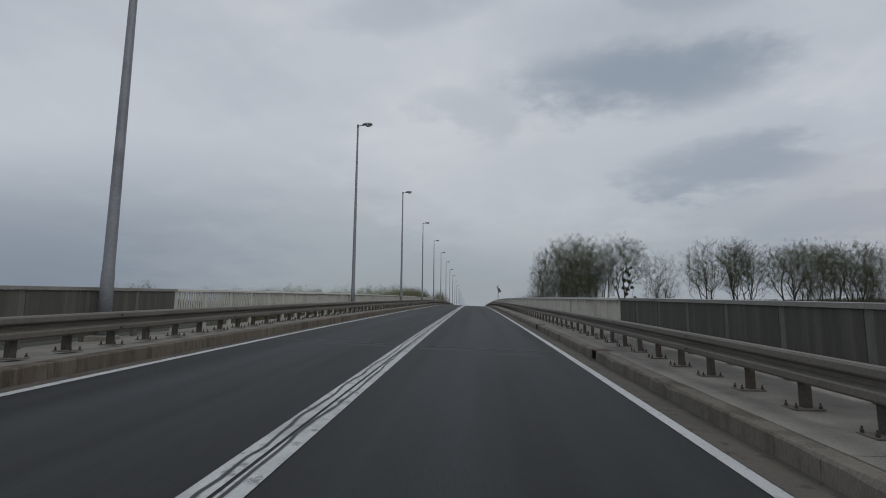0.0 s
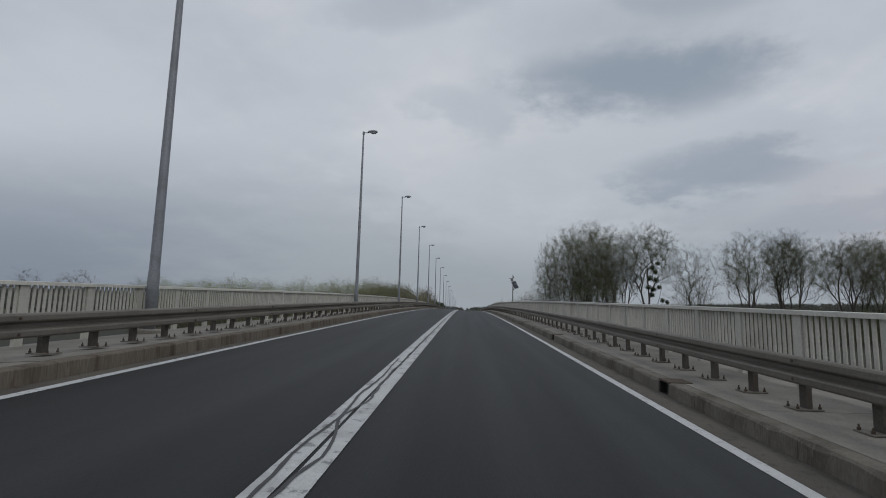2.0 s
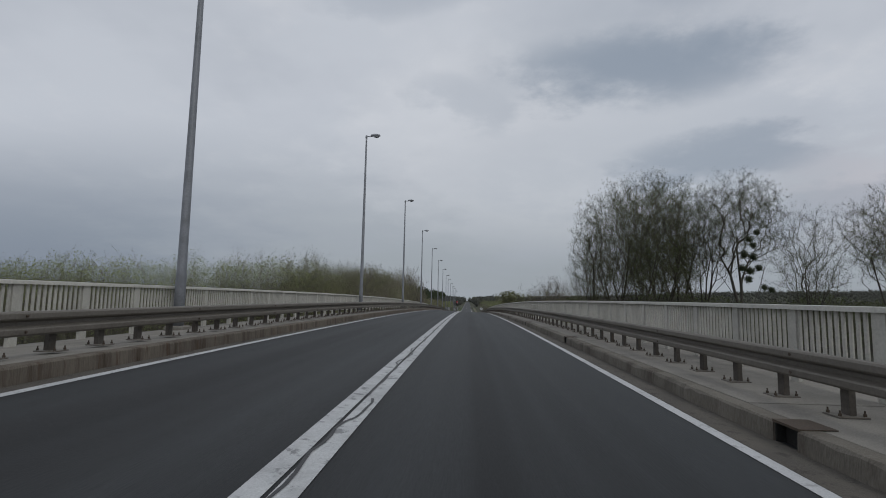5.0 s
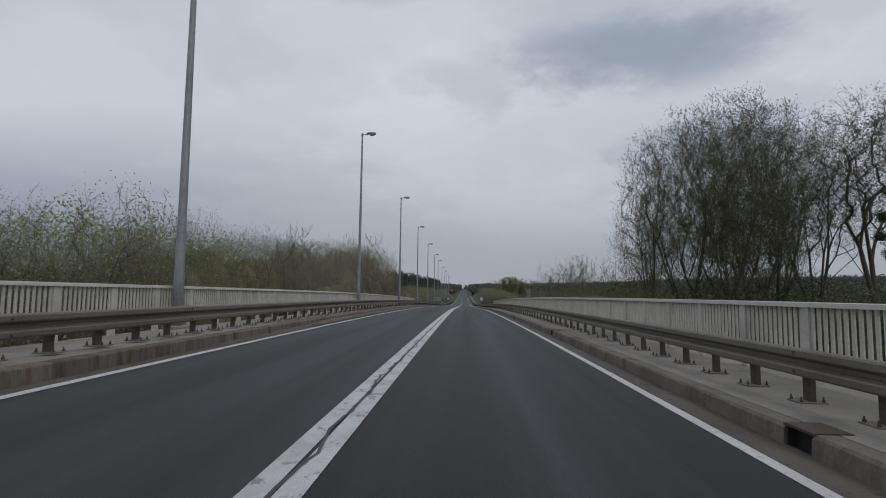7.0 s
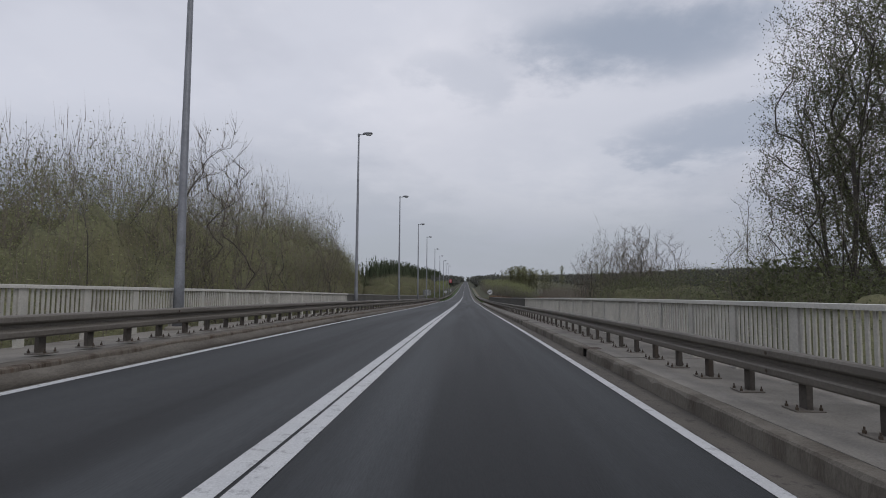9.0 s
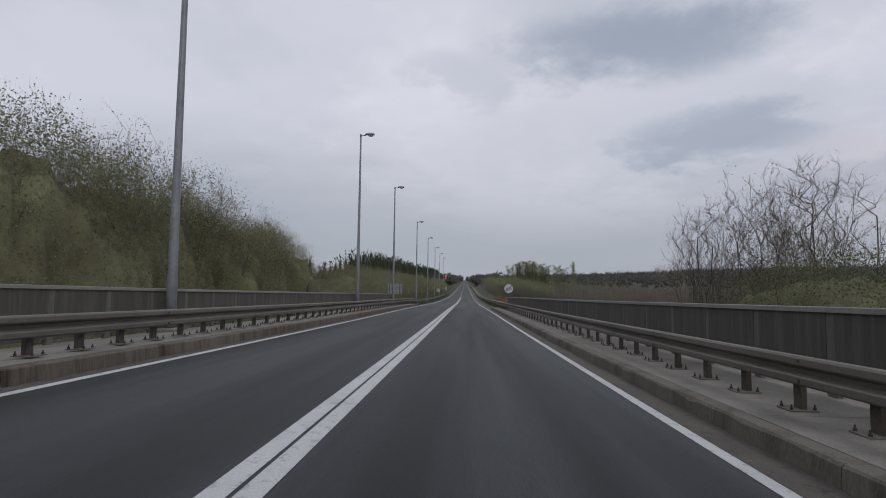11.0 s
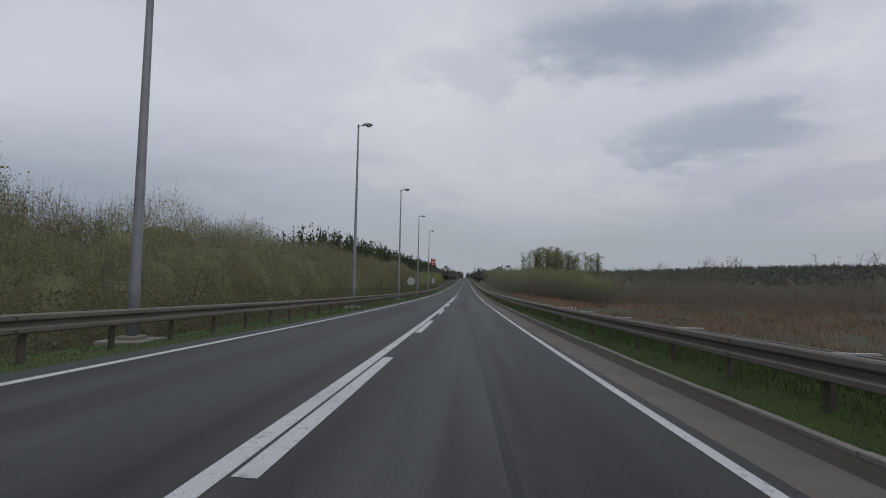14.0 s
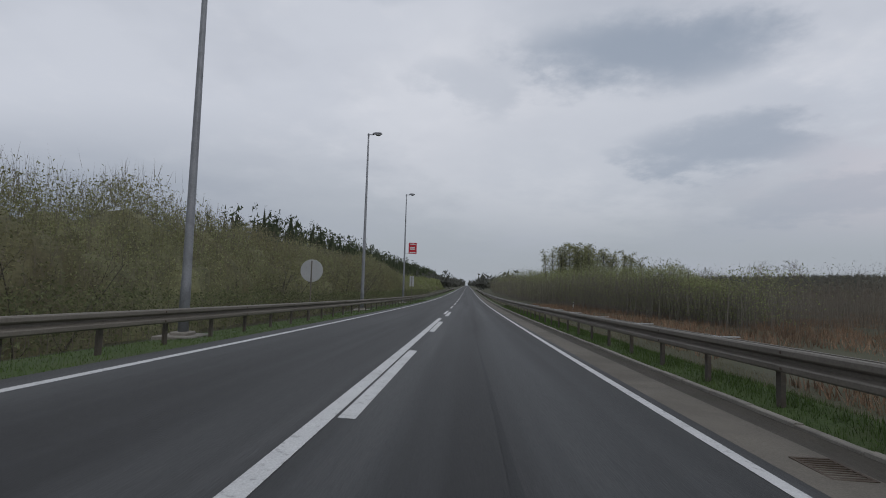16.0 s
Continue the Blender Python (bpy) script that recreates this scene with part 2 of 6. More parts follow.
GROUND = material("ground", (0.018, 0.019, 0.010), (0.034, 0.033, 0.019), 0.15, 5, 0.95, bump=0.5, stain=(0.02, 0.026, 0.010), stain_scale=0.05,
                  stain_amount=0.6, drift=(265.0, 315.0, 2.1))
SOIL = material("embankment_grass", (0.034, 0.062, 0.014), (0.062, 0.095, 0.022), 0.8, 20, 0.95, bump=0.6, stain=(0.055, 0.052, 0.03),
                stain_scale=0.6, stain_amount=0.35)
STRAW = material("dry_straw_bank", (0.105, 0.095, 0.058), (0.2, 0.18, 0.118), 0.7, 14, 0.95, bump=0.6, stain=(0.06, 0.066, 0.03), stain_scale=0.4,
                 stain_amount=0.4)
# Dark noise blotches put the shaded gaps between leaves into the colour.
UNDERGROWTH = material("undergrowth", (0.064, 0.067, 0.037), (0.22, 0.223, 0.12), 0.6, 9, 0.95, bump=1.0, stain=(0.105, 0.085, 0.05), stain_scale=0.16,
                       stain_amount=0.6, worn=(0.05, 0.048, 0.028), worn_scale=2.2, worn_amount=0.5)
# Dark base colour holds the shade on the low bank behind the rail.
SHADED_LITTER = material("shaded_leaf_litter", (0.018, 0.018, 0.011), (0.04, 0.037, 0.022), 1.2, 18, 0.95, bump=0.7, stain=(0.025, 0.034, 0.010), stain_scale=0.5, stain_amount=0.6)
GRASS = material("grass", (0.042, 0.082, 0.016), (0.078, 0.125, 0.028), 0.5, 8, 0.8, bump=0.0, island=0.35)
REED = material("dry_reed", (0.155, 0.095, 0.06), (0.31, 0.205, 0.135), 0.2, 4, 0.9, bump=0.0, island=0.4,
                stain=(0.075, 0.052, 0.038), stain_scale=0.16, stain_amount=0.85, worn=(0.2, 0.17, 0.11), worn_scale=0.3, worn_amount=0.5)
BARK = material("bark", (0.055, 0.05, 0.043), (0.105, 0.095, 0.082), 3, 20, 0.95, bump=0.3, local=True, own=0.15)
BARK_PALE = material("pale_bark", (0.12, 0.11, 0.095), (0.2, 0.185, 0.16), 2, 12, 0.95, bump=0.2, local=True, own=0.2)
TWIG = material("twig", (0.11, 0.10, 0.078), (0.185, 0.168, 0.13), 2, 15, 0.95, bump=0.0, local=True, own=0.15)
TWIG_BROWN = material("brown_twig", (0.125, 0.108, 0.088), (0.20, 0.175, 0.145), 2, 15, 0.95, bump=0.0, local=True, own=0.2)
LEAF = material("young_leaf_dark", (0.09, 0.104, 0.05), (0.155, 0.172, 0.085), 0.4, 6, 0.8, bump=0.0, local=True, own=0.15, island=0.35, thin=0.45)
LEAF_OLIVE = material("young_leaf_olive", (0.165, 0.176, 0.09), (0.278, 0.288, 0.155), 0.3, 6, 0.8, bump=0.0, stain=(0.18, 0.15, 0.085), stain_scale=0.13,
                      stain_amount=0.7, local=True, own=0.25, island=0.22, thin=0.45)
LEAF_LIME = material("young_leaf_lime", (0.185, 0.21, 0.095), (0.295, 0.325, 0.15), 0.4, 6, 0.8, bump=0.0, local=True, own=0.2, island=0.2, thin=0.45)
BUD = material("brown_buds", (0.12, 0.108, 0.078), (0.20, 0.178, 0.13), 0.4, 6, 0.85, bump=0.0, local=True, own=0.2, island=0.3, thin=0.45)
NEEDLE = material("pine_needles", (0.036, 0.048, 0.026), (0.07, 0.086, 0.046), 0.5, 6, 0.85, bump=0.0, local=True, own=0.25, island=0.25, thin=0.35)
# Base colour lightened to carry the haze over the distant woods.
FARWOOD = material("far_wood", (0.10, 0.104, 0.09), (0.152, 0.155, 0.135), 0.02, 0.3, 0.95, bump=0.0, island=0.12, thin=0.5)
SIGN_WHITE = material("sign_white", (0.58, 0.59, 0.60), (0.68, 0.69, 0.70), 3, 40, 0.4, bump=0.0)
SIGN_BLACK = material("sign_black", (0.015, 0.015, 0.015), (0.025, 0.025, 0.025), 3, 40, 0.5, bump=0.0)
SIGN_RED = material("sign_red", (0.42, 0.018, 0.03), (0.55, 0.03, 0.05), 3, 40, 0.45, bump=0.0)
SIGN_BACK = material("sign_back_aluminium", (0.38, 0.39, 0.40), (0.50, 0.51, 0.52), 2, 30, 0.5, 0.3, bump=0.03)
SOLAR = material("solar_cells", (0.012, 0.015, 0.03), (0.03, 0.035, 0.05), 3, 30, 0.25, bump=0.0)
ENCLOSURE = material("grey_enclosure", (0.13, 0.14, 0.15), (0.19, 0.20, 0.21), 3, 30, 0.55, bump=0.03)


# ---- building helpers ----
def mesh_of(name, verts, faces, mat, smooth=False):
    me = bpy.data.meshes.new(name)
    me.from_pydata([tuple(v) for v in verts], [], faces)
    me.materials.append(mat)
    if smooth:
        me.polygons.foreach_set("use_smooth", [True] * len(me.polygons))
    me.update()
    return me


def put(name, verts, faces, mat, parent=None, label="", smooth=False):
    ob = new(name, mesh_of(name, verts, faces, mat, smooth))
    if parent:
        ob.parent = parent
    if label:
        tagged(ob, label)
    return ob


def thing(name, label, category, group="", kind="", at=None):
    ob = new(name)
    if at:
        ob.location = at
    return tagged(ob, label, category, group, kind)


def box(cx, cy, cz, sx, sy, sz, b=0.0):
    """A box, with a chamfer b round its upper and lower edges where b is given."""
    hx, hy, hz = sx / 2, sy / 2, sz / 2
    if not b:
        v = [(cx + i * hx, cy + j * hy, cz + k * hz) for k in (-1, 1) for i, j in ((-1, -1), (1, -1), (1, 1), (-1, 1))]
        return v, [(3, 2, 1, 0), (4, 5, 6, 7), (0, 1, 5, 4), (1, 2, 6, 5), (2, 3, 7, 6), (3, 0, 4, 7)]
    v, f = [], []
    for k, s in ((-hz, b), (-hz + b, 0), (hz - b, 0), (hz, b)):
        v += [(cx + i * (hx - s), cy + j * (hy - s), cz + k) for i, j in ((-1, -1), (1, -1), (1, 1), (-1, 1))]
    f.append((3, 2, 1, 0))
    for r in range(3):
        for i in range(4):
            a, c = r * 4 + i, r * 4 + (i + 1) % 4
            f.append((a, c, c + 4, a + 4))
    f.append((12, 13, 14, 15))
    return v, f


def lathe(profile, n=12, axis="z", at=(0, 0, 0)):
    """Rings of (radius, height) joined into one closed skin."""
    v, f = [], []
    for r, hgt in profile:
        for i in range(n):
            a = 2 * math.pi * i / n
            p = (r * math.cos(a), r * math.sin(a), hgt)
            if axis == "y":
                p = (p[0], p[2], p[1])
            elif axis == "x":
                p = (p[2], p[0], p[1])
            v.append((p[0] + at[0], p[1] + at[1], p[2] + at[2]))
    for k in range(len(profile) - 1):
        for i in range(n):
            f.append((k * n + i, k * n + (i + 1) % n, (k + 1) * n + (i + 1) % n, (k + 1) * n + i))
    f.append(tuple(range(n))[::-1])
    f.append(tuple(range((len(profile) - 1) * n, len(profile) * n)))
    return v, f


def joined(*pieces):
    v, f = [], []
    for pv, pf in pieces:
        k = len(v)
        v += pv
        f += [tuple(i + k for i in q) for q in pf]
    return v, f


# ---- the line of the road ----
KNOTS = [-20.0, 20.0, 60.0, 100.0, 140.0, 180.0, 220.0, 245.0, 270.0, 300.0, 330.0, 400.0, 440.0, 520.0, 1400.0]
SLOPES = [0.0471, 0.0295, 0.0253, 0.0113, -0.0069, -0.0219, -0.0368, -0.0357, -0.0299, -0.0367, -0.0249, -0.0113, -0.002, 0.003, 0.003]
_g = np.arange(-100.0, 1402.0, 2.0)
_s = np.interp(_g, KNOTS, SLOPES)
_z = np.concatenate([[0], np.cumsum(_s[1:] + _s[:-1])])
_z -= np.interp(0.0, _g, _z)
CROSS = 0.036          # the carriageway falls to the right
KERB_R, KERB_L = 4.13, -3.72
BRIDGE_START, BRIDGE_END = -60.0, 294.0
LOW = -7.0             # flood plain
FIELD = -5.2


def level(y):
    return float(np.interp(y, _g, _z))


def smooth(a, b, t):
    t = min(1.0, max(0.0, (t - a) / (b - a)))
    return t * t * (3 - 2 * t)


def rail_x(side, y):
    """Where the guard rail's front face runs."""
    if side > 0:
        return 4.90 + 0.35 * smooth(289, 306, y)
    return -4.36 - 0.95 * smooth(289, 312, y)


def sweep(profile, y0, y1, step=4.0, closed=True, shift=None, caps=True):
    """A cross-section of (x, z) carried along the road from y0 to y1."""
    n = max(1, math.ceil((y1 - y0) / step))
    v, f, k = [], [], len(profile)
    for i in range(n + 1):
        y = y0 + (y1 - y0) * i / n
        dx = shift(y) if shift else 0.0
        v += [(x + dx, y, z + level(y)) for x, z in profile]
    m = k if closed else k - 1
    for i in range(n):
        for j in range(m):
            a, b = i * k + j, i * k + (j + 1) % k
            f.append((a, a + k, b + k, b))
    if closed and caps:
        f.append(tuple(range(k)))
        f.append(tuple(range(n * k, (n + 1) * k))[::-1])
    return v, f


def strip(x0, x1, y0, y1, up=0.0, step=4.0):
    """A flat band lying on the carriageway."""
    return sweep([(x1, -CROSS * x1 + up), (x0, -CROSS * x0 + up)], y0, y1, step, closed=False)


# ---- ground ----
def ground_z(x, y):
    base = LOW + (FIELD - LOW) * smooth(240, 330, y)
    base += 0.35 * noise.noise((x * 0.03, y * 0.03, 0.0)) + 0.15 * noise.noise((x * 0.15, y * 0.15, 3.0))
    far = smooth(500, 1400, y) * 5 + 27 * smooth(260, 1000, x + 0.25 * y) + 30 * smooth(300, 1200, -x + 0.1 * y)
    base += far
    if y > 288:
        top = level(min(y, 1400)) - 0.95
        s = smooth(4.6, 9.0 if x > 0 else 12.0, abs(x + 0.2))
        base = top * (1 - s) + min(base, top + (base - top) * smooth(12, 30, abs(x))) * s
    return base


def verge_z(x, y):
    """Height of the grass strip beside the road, over the road's level: a bank at first, lower further on."""
    bank = 0.16 + 0.30 * (1 - smooth(326, 356, y))
    u = (x - 5.12) / 1.28
    return -0.20 + bank * smooth(0.0, 0.45, u) - (0.10 + bank) * smooth(0.55, 1.0, u) + 0.03 * noise.noise((x * 2, y * 0.6, 4))


def build_ground():
    xs = sorted(set([-2600, -1800, -1300, -1000, -800, -650, -520, -420, -340, -280, -230, -190, -160] + list(range(-140, -20, 8)) +
                    [-18, -15, -12.5, -10.5, -8.5, -7, -5.8, 5.4, 6.6, 8, 9.5, 11, 13, 15, 18] + list(range(20, 150, 8)) +
                    [160, 190, 230, 280, 340, 420, 520, 650, 800, 1000, 1300, 1800, 2600]))
    ys = sorted(set([-1500, -900, -500, -300, -200, -140, -100] + list(range(-80, 284, 12)) + [284, 288, 288.5, 292] + list(range(296, 520, 7)) +
                    list(range(520, 800, 20)) + list(range(800, 1400, 50)) + [1400, 1700, 2200, 3000]))
    v = [(x, y, ground_z(x, y)) for y in ys for x in xs]
    k = len(xs)
    f = [(j * k + i, j * k + i + 1, (j + 1) * k + i + 1, (j + 1) * k + i) for j in range(len(ys) - 1) for i in range(k - 1)]
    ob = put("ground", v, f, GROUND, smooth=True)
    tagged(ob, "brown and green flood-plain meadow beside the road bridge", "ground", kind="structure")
    v, f, n = [], [], 66
    for i in range(n + 1):
        y = 292.5 + 5.0 * i
        v += [(x, y, level(y) + verge_z(x, y)) for x in (5.125, 5.42, 5.8, 6.4)] + [(6.4, y, level(y) - 0.8), (5.125, y, level(y) - 0.8)]
    for i in range(n):
        for j in range(6):
            p, q = i * 6 + j, i * 6 + (j + 1) % 6
            f.append((p, p + 6, q + 6, q))
    f += [tuple(range(6)), tuple(range(n * 6, n * 6 + 6))[::-1]]
    tagged(put("ground", [(x, y, z) for x, y, z in v], [t[::-1] for t in f], SOIL), "green grass verge under the guard rail", "verge", kind="structure")
    v, f = sweep([(6.405, -0.34), (7.4, -0.55), (10.5, -1.9), (10.5, -2.4), (6.405, -0.85)], 292.5, 620, 5)
    tagged(put("ground", v, f, STRAW), "dry straw-coloured bank sloping away from the road", "verge", kind="structure")
    v, f = sweep([(-6.8, -0.16), (-3.8, 0.06), (-3.8, -0.4), (-6.8, -0.7)], 290.9, 620, 5)
    tagged(put("ground", v, f, SOIL), "grassy verge beside the road", "verge", kind="structure")
    v, f = sweep([(-13.0, -1.2), (-9.5, -0.6), (-6.805, -0.18), (-6.805, -0.8), (-13.0, -3.2)], 290.9, 620, 5)
    tagged(put("ground", v, f, SHADED_LITTER), "bank of leaf litter falling away behind the guard rail, shade put into its dark colour", "bank", kind="structure")


build_ground()


# ---- carriageway ----
def build_road():
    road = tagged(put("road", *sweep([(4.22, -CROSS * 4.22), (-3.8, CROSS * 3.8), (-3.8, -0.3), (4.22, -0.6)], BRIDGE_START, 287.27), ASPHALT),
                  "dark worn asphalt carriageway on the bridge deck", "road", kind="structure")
    tagged(put("road", *sweep([(4.11, -CROSS * 4.11), (-3.9, CROSS * 3.9), (-3.9, -0.3), (4.14, -0.6)], 287.35, 294.0), ASPHALT_NEW),
           "lighter grey asphalt behind the bridge joint", "road", kind="structure")
    tagged(put("road", *sweep([(3.885, -CROSS * 3.885), (-3.9, CROSS * 3.9), (-3.9, -0.3), (3.885, -0.6)], 294.0, 1400, 5), ASPHALT_ROAD),
           "straight grey asphalt country road", "road", kind="structure")
    # bridge joints
    for y, x0, x1 in ((12.0, -3.7, 4.15), (287.27, -3.8, 4.2)):
        tagged(put("joint", *sweep([(x1, -CROSS * x1 + 0.004), (x0, -CROSS * x0 + 0.004), (x0, -CROSS * x0 - 0.05), (x1, -CROSS * x1 - 0.05)],
                                   y, y + 0.08), TAR),
               "black rubber expansion joint across the bridge deck", "expansion joint", kind="structure")
    for x0, x1, y in ((-2.2, -0.4, 11.5), (0.35, 1.5, 11.35), (2.0, 3.1, 11.0)):
        tagged(put("patch", *strip(x0, x1, y, y + 0.25, 0.004), ASPHALT_NEW), "pale scuffed asphalt strip beside the joint", "patch",
               kind="structure")
    # markings
    def marking(x0, x1, y0, y1, mat, label):
        v, f = strip(x0, x1, y0, y1, 0.005, 3.0)
        tagged(put("road_marking", v, f, mat), label, "road marking", kind="structure")

    marking(-0.19, -0.015, BRIDGE_START, 165, PAINT, "worn white double centre line")
    marking(0.02, 0.195, BRIDGE_START, 165, PAINT, "worn white double centre line")
    marking(-0.19, -0.015, 165, 287.24, PAINT_FRESH, "white double centre line")
    marking(0.02, 0.195, 165, 287.24, PAINT_FRESH, "white double centre line")
    marking(-0.19, -0.015, 287.38, 375, PAINT_FRESH, "solid white centre line")
    marking(0.02, 0.195, 287.38, 294.1, PAINT_FRESH, "solid white centre line")
    y = 296.4
    while y < 378:
        marking(0.02, 0.195, y, y + 6.0, PAINT_FRESH, "white centre dash beside a solid line")
        y += 11.6
    y = 380.0
    while y < 900:
        marking(-0.2, -0.04, y, y + 5.5, PAINT_FRESH, "white centre dash")
        y += 11.6
    marking(3.58, 3.72, BRIDGE_START, 287.24, PAINT_FRESH, "white edge line with a few scuffs")
    marking(3.58, 3.72, 287.5, 1300, PAINT_FRESH, "white edge line")
    marking(-3.49, -3.36, BRIDGE_START, 287.24, PAINT_FRESH, "white edge line with a few scuffs")
    marking(-3.49, -3.36, 287.42, 1300, PAINT_FRESH, "white edge line")
    # sealed crack along the double line
    rnd = random.Random(5)
    pieces = []
    for y0, y1, c, amp in ((-20, 52, -0.11, 0.05), (-20, 45, 0.06, 0.04), (22, 76, 0.03, 0.12), (76, 112, 0.08, 0.12), (112, 168, 0.0, 0.11)):
        v, f, y, x = [], [], y0, c
        while y < y1:
            x = c + amp * (noise.noise((y * 0.9, c * 7, 0)) * 1.2 + 0.5 * noise.noise((y * 3.1, c * 9, 4)))
            w = 0.014 + 0.014 * abs(noise.noise((y * 2.0, 9, c)))
            zz = level(y) - CROSS * x + 0.009
            v += [(x - w, y, zz), (x + w, y, zz)]
            y += 0.22
        f = [(i, i + 1, i + 3, i + 2) for i in range(0, len(v) - 2, 2)]
        pieces.append((v, f))
    tagged(put("crack_seal", *joined(*pieces), TAR), "wavy black bitumen crack sealing along the centre line", "crack sealing", kind="structure")
    # dirt along the kerbs
    tagged(put("gutter", *strip(3.725, KERB_R + 0.02, BRIDGE_START, 287.2, 0.006), DIRT), "dusty concrete gutter beside the kerb", "gutter", kind="structure")
    tagged(put("gutter", *strip(KERB_L - 0.02, -3.495, BRIDGE_START, 287.2, 0.006), DIRT), "dusty concrete gutter beside the kerb", "gutter", kind="structure")
    # drainage channel beside the open road
    tagged(put("gutter", *sweep([(4.58, -0.158), (3.89, -0.142), (3.89, -0.5), (4.58, -0.5)], 294.0, 560, 5), CHANNEL_PALE),
           "pale concrete gutter strip beside the road", "gutter", kind="structure")
    tagged(put("gutter", *sweep([(5.0, -0.165), (4.86, -0.19), (4.72, -0.19), (4.585, -0.17), (4.585, -0.5), (5.0, -0.5)], 294.0, 560, 5), CHANNEL_DARK),
           "dark sunken drainage channel beside the road", "gutter", kind="structure")
    edging = tagged(new("kerb_1"), "narrow concrete edging stones along the grass verge", "edging", kind="structure")
    rnd = random.Random(31)
    y = 292.5
    while y < 400:
        dx, dz = rnd.uniform(-0.008, 0.008), rnd.uniform(-0.012, 0.008)
        put("edging_stone", *sweep([(5.12 + dx, -0.125 + dz), (5.02 + dx, -0.12 + dz), (5.005 + dx, -0.13 + dz), (5.005 + dx, -0.6), (5.12 + dx, -0.6)],
                                   y + 0.006, y + 0.994, 1), CONCRETE, edging)
        y += 1.0
    put("edging_run", *sweep([(5.12, -0.125), (5.02, -0.12), (5.005, -0.13), (5.005, -0.6), (5.12, -0.6)], 400, 560, 5), CONCRETE, edging)


build_road()


def build_small_road_things():
    v, f = [], []
    for i in range(39):
        y = 297.5 + 1.75 * i
        x = 1.95 - 0.0055 * (y - 291) + 0.05 * noise.noise((y * 0.12, 0, 3))
        w = (0.05 + 0.03 * noise.noise((y * 0.3, 5, 3))) * min(1.0, i / 8 + 0.02, (38 - i) / 8 + 0.02)
        v += [(x - w, y, level(y) - CROSS * (x - w) + 0.004), (x + w, y, level(y) - CROSS * (x + w) + 0.004)]
    f = [(i, i + 1, i + 3, i + 2) for i in range(0, len(v) - 2, 2)]
    tagged(put("patch", v, f, ASPHALT), "faint dark streak along the wheel track", "tyre mark", kind="structure")
    grate = thing("drain_grate", "dark cast-iron drain grate let into the concrete gutter", "drain grate", at=(4.36, 354.0, level(354.0) - 0.165))
    put("frame", *joined(box(0, -0.26, 0.01, 0.36, 0.03, 0.024), box(0, 0.26, 0.01, 0.36, 0.03, 0.024), box(-0.165, 0, 0.01, 0.03, 0.49, 0.024),
                         box(0.165, 0, 0.01, 0.03, 0.49, 0.024)), BOLT, grate)
    # Flat black slab paints the dark depth below the bars.
    put("pit", *box(0, 0, 0.0, 0.30, 0.49, 0.012), BLACK, grate)
    for k in range(8):
        put("bar", *box(0, -0.21 + 0.06 * k, 0.012, 0.30, 0.025, 0.016), BOLT, grate)
    y0 = 325.7
    block = thing("concrete_block", "weathered grey concrete drain slab lying in the verge grass", "concrete slab", at=(5.95, y0, level(y0) + verge_z(5.8, y0)))
    put("slab", *box(0, 0, 0.08, 0.85, 0.42, 0.3, 0.02), CONCRETE, block)
    put("rim", *box(0.02, 0.26, 0.12, 0.9, 0.09, 0.34, 0.015), CONCRETE, block)
    for dx, lean in ((0.15, 0.05), (0.42, -0.07)):
        stake = thing("wooden_stake", "thin pale wooden stake stuck in the verge grass", "stake", "verge stakes", at=(5.95 + dx, y0 + 1.2, level(y0 + 1.2) + verge_z(6.0, y0 + 1.2) - 0.1))
        v, f = box(0, 0, 0.32, 0.035, 0.035, 0.64, 0.006)
        put("shaft", [(a + lean * c * 1.6, b, c) for a, b, c in v], f, SIGN_WHITE, stake)
    g = ground_z(18.1, 430.0)
    marker = thing("marker_post", "white plastic marker post with a dark band at the field edge", "marker post", at=(18.1, 430.0, g))
    put("post", *box(0, 0, 0.45, 0.12, 0.12, 1.1, 0.01), SIGN_WHITE, marker)
    put("band", *box(0, 0, 0.8, 0.125, 0.125, 0.15), SIGN_BLACK, marker)


build_small_road_things()

# ---- bridge edges: kerbs, verge slabs, fascia ----
SCUPPERS = [11.0, 20.7, 31.4, 40.7, 49.9, 59.4, 68.8, 79.0, 90.5, 100.5, 111.0, 121.5, 132.0, 143.2, 154.9, 167.4, 180.0, 192.7, 205.6, 218.3]
DECK_R, DECK_L = 0.045, 0.34
DECK_EDGE = 0.17       # the left verge falls towards its railing
END_R, END_L = 292.4, 290.8


